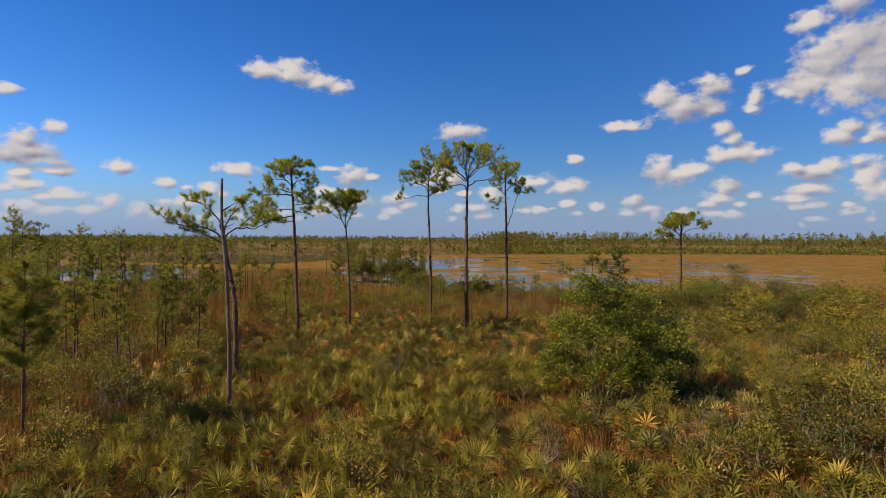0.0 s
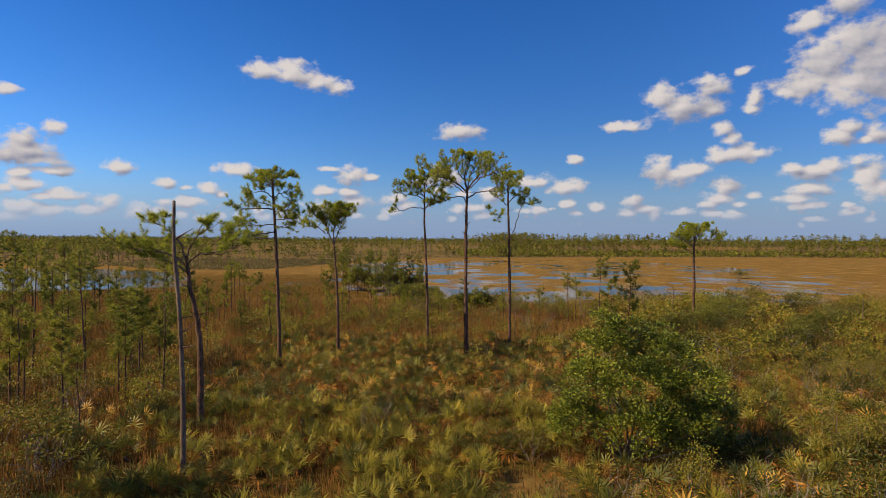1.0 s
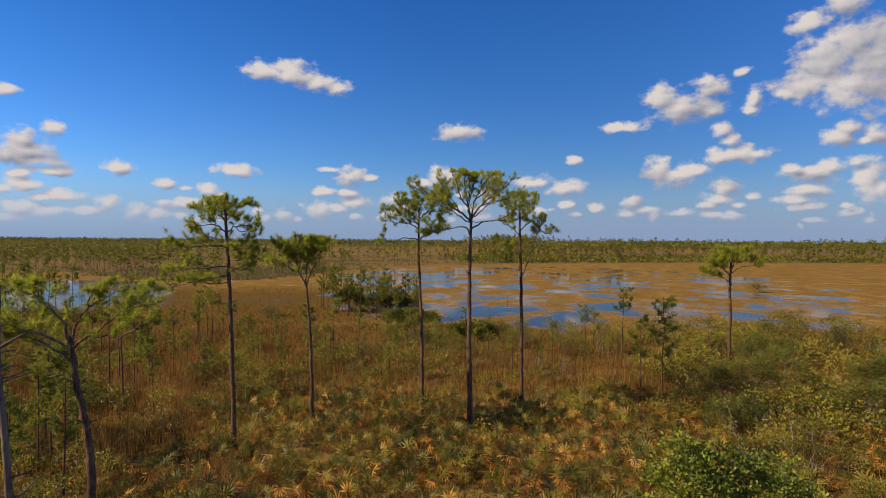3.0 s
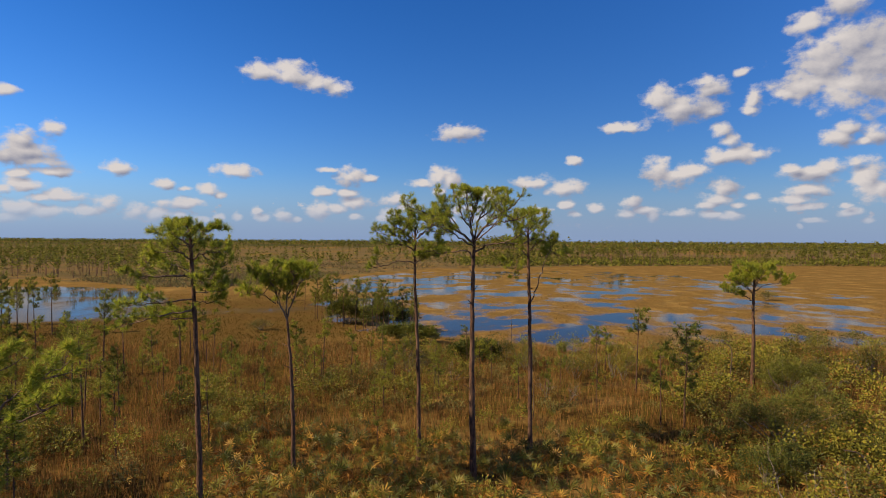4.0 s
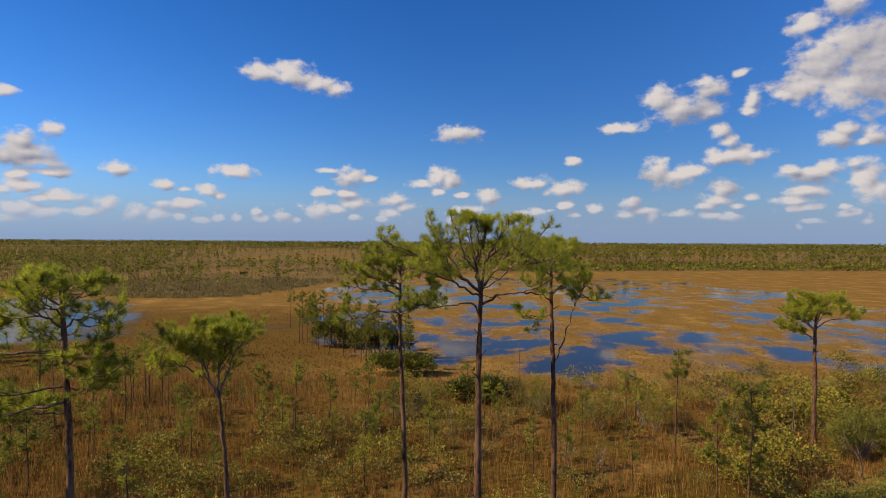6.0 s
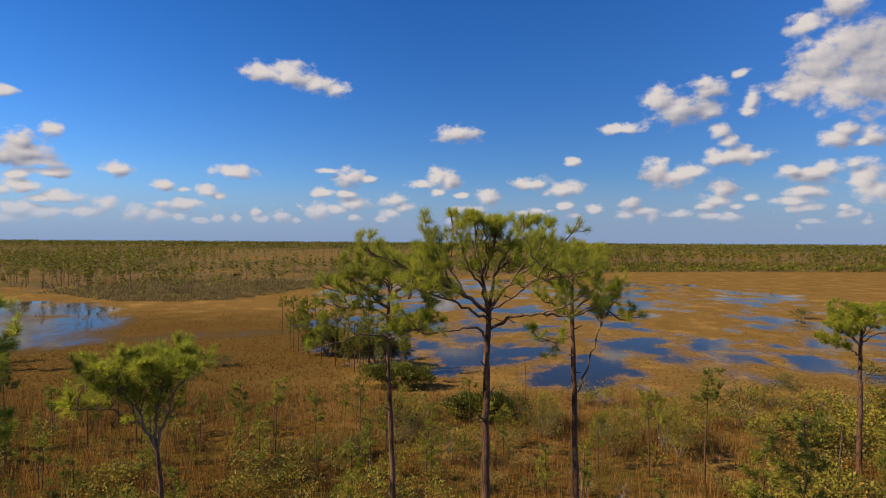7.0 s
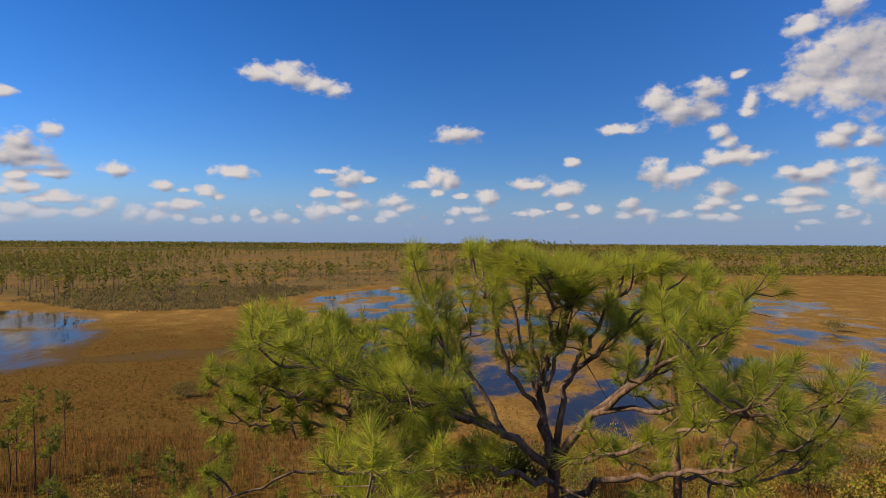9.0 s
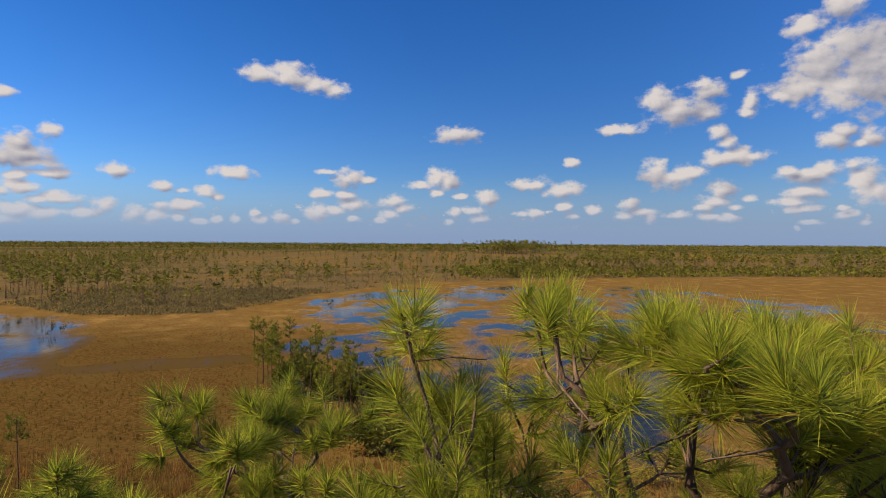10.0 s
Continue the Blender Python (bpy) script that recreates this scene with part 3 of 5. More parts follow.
plain_c = n.mix(n.ramp(far_y, 820.0, 1150.0), dry_c, wood_c)
meadow_mask = n.ramp(sep.outputs[2], 0.125, 0.075)
near_mask = n.ramp(n.math("ADD", sep.outputs[1], n.math("MULTIPLY", n.math("SUBTRACT", mid_n, 0.5), 10.0)), 92.0, 78.0)
upland = n.mix(near_mask, plain_c, litter)
ground_c = n.mix(meadow_mask, upland, marsh_c)
ground_c = n.mix(n.ramp(sep.outputs[2], 0.0, -0.06), ground_c, (0.0273, 0.01716, 0.0078))
GROUND = n.surface(ground_c, 0.9, n.bump(fine_n, 0.6, 0.12), 0.0, 0.0)
tagged(new("ground", ground_buf.mesh("ground", GROUND)), "flat sandy marsh ground with dry golden sedge and litter", "ground", kind="structure")

n = Nodes("still_water")
pos = n.position()
ripple_n = n.noise(1.4, 3, pos)
gust = n.ramp(n.noise(0.035, 3, pos), 0.42, 0.62)
cover_in = n.t.nodes.new("ShaderNodeAttribute")
cover_in.attribute_name = "sedge_cover"
streak_co = n.t.nodes.new("ShaderNodeMapping")
n.put(pos, streak_co.inputs[0])
streak_co.inputs["Scale"].default_value = (1.0, 0.35, 1.0)
fleck = n.math("ADD", n.math("MULTIPLY", n.noise(1.1, 5, streak_co.outputs[0], 0.7), 0.65), n.math("MULTIPLY", n.noise(0.16, 3, streak_co.outputs[0]), 0.5))
cover = n.ramp(n.math("ADD", cover_in.outputs["Fac"], n.math("MULTIPLY", n.math("SUBTRACT", fleck, 0.57), 1.9)), 0.10, 0.95, 0.26, 1.0)
sepw = n.t.nodes.new("ShaderNodeSeparateXYZ")
n.put(pos, sepw.inputs[0])
dull_w = n.math("MULTIPLY", n.ramp(sepw.outputs[0], -4.0, -24.0), n.ramp(sepw.outputs[1], 156.0, 130.0))
wet_sedge = n.mix(n.ramp(n.noise(2.2, 4, pos), 0.3, 0.7), (0.09, 0.051, 0.012), (0.165, 0.095, 0.024))
wet_sedge = n.mix(n.math("MULTIPLY", n.ramp(n.noise(0.3, 4, pos, 0.65), 0.5, 0.68), 0.7), wet_sedge, (0.23, 0.135, 0.035))
wet_sedge = n.mix(dull_w, wet_sedge, (0.07, 0.04, 0.004))
wet_sedge = n.mix(n.ramp(cover, 0.25, 0.6), (0.022, 0.017, 0.007), wet_sedge)      # thin stems show the dark bed
n.surface((0.010, 0.009, 0.007), n.math("ADD", 0.03, n.math("MULTIPLY", gust, 0.07)), n.bump(ripple_n, 0.05, 0.05), 0.0, 0.3)
mirror = n.out.inputs[0].links[0].from_socket
mat_sedge = n.t.nodes.new("ShaderNodeBsdfDiffuse")
n.put(wet_sedge, mat_sedge.inputs[0])
both = n.t.nodes.new("ShaderNodeMixShader")
n.put(n.math("MULTIPLY", cover, 0.94), both.inputs[0])
n.t.links.new(mirror, both.inputs[1]), n.t.links.new(mat_sedge.outputs[0], both.inputs[2])
n.t.links.new(both.outputs[0], n.out.inputs[0])
WATER = n.mat
wx, wy = np.arange(-170, 152, 1.7), np.arange(76, 292, 1.7)
WX, WY = np.meshgrid(wx, wy, indexing="ij")
i2, j2 = np.meshgrid(np.arange(len(wx) - 1), np.arange(len(wy) - 1), indexing="ij")
nw = len(wy)
wb = Buf()
wb.add(np.stack([WX, WY, WX * 0], -1), None, np.stack([i2 * nw + j2, (i2 + 1) * nw + j2, (i2 + 1) * nw + j2 + 1, i2 * nw + j2 + 1], -1))
water_mesh = wb.mesh("water", WATER)
# how thick the sedge stands in the water: dense at the margins, thin over the deep
thick = 1 - 0.97 * step(wetness(WX, WY), -0.07, 0.24)
water_mesh.attributes.new("sedge_cover", "FLOAT", "POINT").data.foreach_set("value", thick.ravel().astype(np.float32))
tagged(new("water", water_mesh), "shallow dark marsh water mirroring the sky", "water", kind="structure")

# ---------------------------------------------------------------- pines


def pine_thing(at, label, group=""):
    ob = new("pine_tree")
    ob.location = at
    ob.empty_display_size = 0.5
    return tagged(ob, label, "pine", group)


def branch_out(limb, wood, tips, ways, rng, first=0.35, gap=0.42, reach=0.8, twig=0.016, lift=0.32, lean=(0, 0, 0)):
    """Side shoots with their twigs along a limb; collects the shoot tips."""
    limb = np.asarray(limb)
    seg = np.linalg.norm(np.diff(limb, axis=0), axis=1)
    run = np.concatenate([[0], np.cumsum(seg)])
    total = run[-1]
    tang = unit(np.gradient(limb, axis=0))
    s, side = total * first, rng.choice([-1, 1])
    spots = []
    while s < total:
        spots.append(s)
        s += gap * rng.uniform(0.6, 1.4)
    spots.append(total * 0.995)
    for k, s in enumerate(spots):
        p = np.array([np.interp(s, run, limb[:, c]) for c in range(3)])
        t = unit(np.array([np.interp(s, run, tang[:, c]) for c in range(3)]))
        side = -side
        out = unit(np.cross(t, [0, 0, 1.0]) + 1e-6) * side
        last = k == len(spots) - 1
        swing = 0.15 if last else rng.uniform(0.5, 1.15)
        d = unit(t * math.cos(swing) + out * math.sin(swing) + np.array([0, 0, lift * rng.uniform(0.2, 1.3)]) + np.array(lean))
        ln = reach * rng.uniform(0.5, 1.15) * (0.7 if last else 1.0)
        bend = unit(d + np.array([0, 0, rng.uniform(0.1, 0.6)]) + rng.normal(0, 0.15, 3))
        q1 = p + d * ln * 0.5 + rng.normal(0, 0.03, 3)
        q2 = q1 + bend * ln * 0.5
        line = spline([p, q1, q2], 3)
        tube(wood, line, np.linspace(twig, twig * 0.45, len(line)), 4)
        tips.append(q2), ways.append(unit(bend + [0, 0, 0.3]))
        if rng.uniform() < 0.45:                       # a bare dead spur
            e = unit(rng.normal(0, 1, 3) * [1, 1, 0.5])
            tube(wood, [p, p + e * 0.2 + rng.normal(0, 0.03, 3), p + e * rng.uniform(0.3, 0.6) + rng.normal(0, 0.06, 3)], [twig * 0.6, twig * 0.45, twig * 0.25], 3)
        for m in range(rng.integers(2, 5)):
            f = rng.uniform(0.3, 0.95)
            b = line[min(len(line) - 1, int(f * (len(line) - 1) + 0.5))]
            e = unit(d * 0.5 + rng.normal(0, 0.65, 3) + np.array([0, 0, 0.35]))
            l2 = reach * rng.uniform(0.25, 0.6)
            c = b + e * l2 * 0.6
            g = c + unit(e + np.array([0, 0, 0.5])) * l2 * 0.4
            tube(wood, [b, c, g], [twig * 0.6, twig * 0.5, twig * 0.35], 3)
            tips.append(g), ways.append(unit(e + [0, 0, 0.6]))


def flat_top(v, cap):
    """Heights pressed down above an uneven roof."""
    roof = cap + 0.28 * vnoise(v[:, 0] * 1.3 + 40, v[:, 1] * 1.3 + 40)
    return np.where(v[:, 2] > roof, roof + (v[:, 2] - roof) * 0.22, v[:, 2])


def big_pine(at, trunk, radius, limbs, label, seed, count, width, length=0.21, fine=False, reach=0.8, gap=0.42, drop=0.5, stubs=0, fill=2, cap=99.0):
    """A tall pine: trunk line and limb lines relative to the foot. Limbs: (line, thickness, first share with shoots)."""
    rng = np.random.default_rng(seed)
    tree = pine_thing(at, label)
    line = spline(trunk, 9)
    line[1:-1, :2] += rng.normal(0, 0.012, (len(line) - 2, 2))
    b = Buf()
    share = np.linspace(0, 1, len(line))
    r = radius * (1 - 0.55 * share) * (1 + 0.35 * np.exp(-share * 30))
    tube(b, line, r, 12, 0.06, rng)
    for k in range(stubs):
        f = rng.uniform(0.3, 0.85)
        p = line[int(f * (len(line) - 1))]
        a = rng.uniform(0, 6.28)
        d = np.array([math.cos(a), math.sin(a), rng.uniform(0.1, 0.7)])
        tube(b, [p, p + d * 0.2, p + d * rng.uniform(0.3, 0.55)], [0.035, 0.02, 0.012], 5)
    part("trunk", b.mesh("pine_trunk", BARK), tree, "grey-brown plated bark")
    crown, tips, ways = Buf(), [], []
    low = min(p[2] for pts, thick, first in limbs for p in pts)
    high = max(p[2] for pts, thick, first in limbs for p in pts)
    for pts, thick, first in limbs:
        lb = Buf()
        ln = spline([(x, y, z - drop * (z - low) / (high - low)) for x, y, z in pts], 5)
        ln[1:-1] += rng.normal(0, 0.028, (len(ln) - 2, 3))
        tube(lb, ln, np.linspace(thick * 0.85, max(0.013, thick * 0.26), len(ln)), 7, 0.09, rng)
        if first < 1:
            branch_out(ln, lb, tips, ways, rng, first, gap, reach)
            for q in range(fill):                      # crooked side limbs that fill the crown
                k = int(rng.uniform(max(first, 0.4), 0.97) * (len(ln) - 1))
                d = unit(unit(ln[k] - ln[k - 1]) * 0.6 + rng.normal(0, 0.65, 3) * [1, 1, 0.4] + [0, 0, 0.3])
                l2 = reach * rng.uniform(0.8, 1.5)
                side = spline([ln[k], ln[k] + d * l2 * 0.35 + rng.normal(0, 0.07, 3), ln[k] + d * l2 * 0.7 + rng.normal(0, 0.09, 3), ln[k] + unit(d + [0, 0, 0.35]) * l2], 3)
                tube(lb, side, np.linspace(min(0.026, thick * 0.55), 0.01, len(side)), 5, 0.06, rng)
                branch_out(side, lb, tips, ways, rng, 0.35, gap * 1.15, reach * 0.75, 0.012)
        for v in lb.v:                                 # the crown is flat-topped
            v[:, 2] = flat_top(v, cap)
        part("limb", lb.mesh("pine_limb", LIMB), tree)
    tips, ways = np.array(tips), np.array(ways)
    tips[:, 2] = flat_top(tips, cap)
    close = (tips[:, 1] < 0.9) & (tips[:, 2] > 12.6) if fine else np.zeros(len(tips), bool)     # the side that the path passes
    if fine:
        needles(crown, tips[close], ways[close], rng, 130, length, 0.0038, True, (6, 82))
    needles(crown, tips[~close], ways[~close], rng, count, length, width, False)
    part("crown", crown.mesh("pine_crown", NEEDLE), tree, "long green needles in open brushes")
    return tree, len(tips)


def rel(base, *pts):
    return [(x - base[0], y - base[1], z - base[2]) for x, y, z in pts]


Z0 = 0.08
A = (1.88, 46.6, Z0)
big_pine((1.93, 46.00, Z0), rel(A, (1.88, 46.6, Z0 - 0.2), (1.80, 46.65, 3.5), (1.78, 46.8, 7.0), (1.80, 47.0, 10.0), (1.87, 47.1, 12.3)), 0.17, [
    (rel(A, (1.87, 47.1, 12.15), (1.2, 47.0, 12.65), (0.3, 46.8, 13.15), (-0.6, 46.6, 13.5), (-1.4, 46.5, 13.8)), 0.075, 0.3),
    (rel(A, (1.87, 47.1, 12.3), (2.35, 46.9, 12.95), (3.0, 46.75, 13.5), (3.6, 46.7, 13.9), (4.1, 46.7, 14.4)), 0.075, 0.4),
    (rel(A, (1.86, 47.1, 12.2), (1.68, 47.1, 13.0), (1.75, 47.0, 13.6), (1.95, 46.8, 14.2), (2.0, 46.5, 14.75)), 0.065, 0.42),
    (rel(A, (1.9, 47.1, 12.3), (2.0, 47.2, 13.2), (2.5, 47.3, 13.7), (3.1, 47.4, 14.2), (3.5, 47.2, 14.6)), 0.06, 0.45),
    (rel(A, (1.7, 47.1, 12.9), (1.2, 47.1, 13.6), (1.0, 47.05, 14.4), (0.78, 47.0, 14.85)), 0.045, 0.5),
    (rel(A, (1.84, 47.0, 12.0), (1.1, 46.3, 12.45), (0.3, 45.3, 12.85), (-0.4, 44.5, 13.1)), 0.05, 0.35),
    (rel(A, (1.86, 47.0, 12.2), (2.4, 46.2, 12.7), (2.9, 45.3, 13.25), (3.1, 44.5, 13.7)), 0.045, 0.35),
    (rel(A, (1.2, 47.0, 12.65), (0.3, 46.2, 13.2), (-0.6, 45.7, 13.6), (-1.3, 45.6, 13.9)), 0.04, 0.35),
    (rel(A, (3.4, 46.8, 12.2), (4.0, 46.3, 12.5), (4.6, 46.0, 12.9)), 0.04, 0.3),
    (rel(A, (1.75, 47.0, 13.5), (1.75, 46.7, 14.2), (1.65, 46.3, 14.7), (1.6, 46.05, 15.05)), 0.04, 0.5),
    (rel(A, (2.0, 47.2, 13.2), (2.4, 47.2, 13.9), (2.7, 47.2, 14.4), (2.8, 47.2, 14.7)), 0.04, 0.5),
    (rel(A, (2.35, 46.9, 12.95), (3.0, 46.3, 13.2), (3.7, 45.7, 13.3), (4.25, 45.3, 13.5)), 0.045, 0.45),
    (rel(A, (0.9, 46.95, 12.8), (0.5, 46.7, 13.6), (0.2, 46.8, 14.2)), 0.035, 0.45),
    (rel(A, (1.87, 47.1, 12.4), (1.6, 48.0, 13.5), (1.5, 48.7, 14.2)), 0.05, 0.35),
    (rel(A, (1.2, 47.0, 12.65), (0.7, 47.3, 13.5), (0.3, 47.4, 14.2)), 0.045, 0.4),
    (rel(A, (1.75, 47.05, 13.2), (1.95, 46.9, 14.0), (1.98, 46.85, 14.8)), 0.04, 0.5),
    (rel(A, (1.7, 47.05, 13.3), (1.5, 46.95, 14.1), (1.4, 46.9, 14.85)), 0.04, 0.5),
    (rel(A, (2.35, 46.9, 12.95), (2.8, 46.0, 13.7), (3.2, 45.4, 14.2)), 0.045, 0.45),
    (rel(A, (0.9, 46.95, 12.8), (0.4, 46.1, 13.2), (-0.1, 45.5, 13.5)), 0.04, 0.4),
    (rel(A, (1.82, 47.0, 11.3), (1.5, 46.85, 11.75), (0.85, 46.65, 11.72), (0.1, 46.5, 11.65), (-0.35, 46.4, 11.95)), 0.055, 0.6),
    (rel(A, (1.85, 47.05, 11.65), (2.6, 46.9, 12.1), (3.4, 46.8, 12.2), (4.1, 46.7, 12.1), (4.75, 46.6, 12.35)), 0.06, 0.62),
    (rel(A, (1.84, 47.0, 12.0), (1.95, 46.6, 12.05), (2.5, 46.2, 12.0)), 0.025, 1.0),
], "tall slash pine with flat spreading crown and bare trunk", 11, 85, 0.0075, 0.25, True, 0.68, 0.37, 0.0, 7, 1, 14.8)

B = (-1.13, 48.6, Z0)
big_pine((-0.96, 48.90, Z0), rel(B, (-1.13, 48.6, Z0 - 0.2), (-1.15, 48.7, 4.0), (-1.28, 48.8, 7.5), (-1.42, 48.9, 10.5), (-1.38, 48.9, 13.0)), 0.12, [
    (rel(B, (-1.4, 48.9, 11.0), (-2.1, 48.7, 11.15), (-3.0, 48.4, 10.9), (-3.7, 48.2, 10.75)), 0.045, 0.8),
    (rel(B, (-1.4, 48.9, 11.7), (-2.0, 48.6, 12.1), (-2.8, 48.3, 12.1), (-3.2, 48.1, 12.2)), 0.045, 0.4),
    (rel(B, (-1.4, 48.9, 12.3), (-0.9, 48.6, 12.8), (-0.4, 48.4, 12.9), (0.0, 48.2, 12.8)), 0.045, 0.4),
    (rel(B, (-1.38, 48.9, 12.7), (-1.7, 48.6, 13.2), (-2.2, 48.3, 13.5)), 0.04, 0.3),
    (rel(B, (-1.38, 48.9, 12.9), (-1.2, 48.9, 13.4), (-1.0, 48.7, 13.7)), 0.045, 0.2),
    (rel(B, (-1.4, 48.9, 12.5), (-1.2, 48.2, 12.9), (-0.9, 47.6, 13.2)), 0.035, 0.35),
    (rel(B, (-1.4, 48.9, 11.6), (-0.8, 48.5, 11.5), (-0.3, 48.2, 11.6)), 0.035, 0.4),
    (rel(B, (-1.4, 48.9, 12.4), (-1.7, 49.6, 12.9), (-1.9, 50.1, 13.1)), 0.035, 0.3),
    (rel(B, (-1.4, 48.9, 12.1), (-2.0, 48.2, 12.5), (-2.4, 47.6, 12.6)), 0.035, 0.35),
    (rel(B, (-1.4, 48.9, 12.0), (-2.3, 48.6, 12.5), (-3.4, 48.3, 12.75)), 0.04, 0.3),
    (rel(B, (-1.4, 48.9, 12.4), (-0.7, 48.3, 13.0), (0.1, 48.0, 13.3)), 0.035, 0.3),
    (rel(B, (-1.4, 48.9, 12.2), (-1.8, 47.8, 12.7), (-2.1, 47.0, 13.0)), 0.035, 0.3),
    (rel(B, (-1.4, 48.9, 11.1), (-0.7, 48.3, 11.4), (0.1, 47.9, 11.6)), 0.035, 0.35),
    (rel(B, (-1.4, 48.9, 10.9), (-1.3, 48.1, 11.1), (-1.0, 47.4, 11.3)), 0.035, 0.4),
], "slender slash pine with a ragged crown and drooping limb", 12, 120, 0.0085, 0.26, False, 0.70, 0.40, 0.1, 6, 1, 13.7)

C = (5.44, 50.4, Z0)
big_pine((5.49, 50.70, Z0), rel(C, (5.44, 50.4, Z0 - 0.2), (5.44, 50.5, 4.5), (5.40, 50.6, 8.5), (5.32, 50.7, 11.0), (5.3, 50.8, 12.9)), 0.135, [
    (rel(C, (5.42, 50.6, 8.5), (5.75, 50.5, 9.4), (6.1, 50.4, 10.6), (6.5, 50.3, 11.6), (6.8, 50.2, 12.0)), 0.05, 0.68),
    (rel(C, (5.32, 50.7, 11.2), (4.7, 50.5, 11.7), (4.2, 50.4, 11.9)), 0.045, 0.35),
    (rel(C, (5.32, 50.7, 11.5), (5.9, 50.6, 12.0), (6.4, 50.5, 12.2)), 0.045, 0.35),
    (rel(C, (5.3, 50.75, 12.2), (4.8, 50.5, 12.8), (4.4, 50.3, 13.0)), 0.04, 0.3),
    (rel(C, (5.3, 50.8, 12.7), (5.5, 50.7, 13.2), (5.5, 50.6, 13.6)), 0.045, 0.2),
    (rel(C, (5.3, 50.75, 12.4), (5.8, 50.5, 12.9), (6.2, 50.3, 13.2)), 0.04, 0.3),
    (rel(C, (5.3, 50.75, 12.0), (5.2, 50.0, 12.5), (5.1, 49.4, 12.8)), 0.035, 0.3),
    (rel(C, (6.5, 50.3, 11.6), (7.0, 50.1, 11.3), (7.3, 50.0, 11.4)), 0.03, 0.3),
    (rel(C, (5.35, 50.7, 10.7), (4.8, 50.3, 10.6), (4.5, 50.1, 10.3)), 0.03, 0.4),
    (rel(C, (5.3, 50.8, 12.4), (5.2, 51.4, 12.9), (5.0, 51.9, 13.2)), 0.035, 0.3),
], "slash pine with a second stem forking from its trunk", 13, 120, 0.0085, 0.26, False, 0.72, 0.36, -0.3, 5, 1, 14.0)

D = (-9.76, 40.6, Z0)
big_pine((-10.31, 42.10, Z0), rel(D, (-9.76, 40.6, Z0 - 0.2), (-9.9, 40.7, 4.0), (-10.1, 40.9, 8.0), (-10.3, 41.0, 11.0), (-10.4, 41.0, 13.0)), 0.135, [
    (rel(D, (-10.3, 41.0, 10.75), (-11.2, 40.8, 10.85), (-12.2, 40.6, 10.8), (-12.8, 40.5, 10.9)), 0.06, 0.55),
    (rel(D, (-10.2, 41.0, 9.2), (-11.0, 40.7, 9.05), (-12.0, 40.4, 8.8), (-12.9, 40.2, 8.5)), 0.055, 0.3),
    (rel(D, (-10.3, 41.0, 11.6), (-10.9, 40.8, 12.0), (-11.7, 40.6, 11.95)), 0.05, 0.3),
    (rel(D, (-10.3, 41.0, 11.6), (-9.8, 40.8, 11.9), (-9.0, 40.6, 12.0)), 0.05, 0.35),
    (rel(D, (-10.25, 41.0, 10.4), (-9.7, 40.8, 10.7), (-9.1, 40.6, 10.7)), 0.045, 0.25),
    (rel(D, (-10.35, 41.0, 12.3), (-11.0, 40.8, 12.7), (-11.5, 40.7, 12.8)), 0.04, 0.3),
    (rel(D, (-10.4, 41.0, 12.6), (-10.0, 40.8, 13.0), (-9.5, 40.7, 13.1)), 0.04, 0.25),
    (rel(D, (-10.4, 41.0, 12.9), (-10.5, 41.0, 13.2), (-10.5, 40.9, 13.5)), 0.04, 0.1),
    (rel(D, (-10.35, 41.0, 12.0), (-10.2, 40.2, 12.4), (-10.1, 39.6, 12.7)), 0.04, 0.3),
    (rel(D, (-10.35, 41.0, 12.1), (-10.4, 41.8, 12.5), (-10.5, 42.4, 12.7)), 0.04, 0.3),
    (rel(D, (-10.2, 41.0, 9.6), (-9.7, 41.3, 9.5), (-9.3, 41.5, 9.5)), 0.035, 0.3),
    (rel(D, (-10.2, 41.0, 9.7), (-11.4, 40.3, 9.6), (-12.5, 39.9, 9.5)), 0.045, 0.3),
    (rel(D, (-10.2, 41.0, 10.0), (-9.4, 40.6, 10.1), (-8.7, 40.4, 10.2)), 0.04, 0.3),
    (rel(D, (-10.15, 41.0, 8.8), (-11.2, 41.4, 8.7), (-12.1, 41.7, 8.8)), 0.04, 0.35),
    (rel(D, (-10.3, 41.0, 10.9), (-11.0, 41.6, 11.2), (-11.9, 42.0, 11.4)), 0.04, 0.3),
], "slash pine with tiered limbs and a long bare side limb", 14, 90, 0.012, 0.28, False, 0.80, 0.30, 0.4, 3, 1, 12.75)

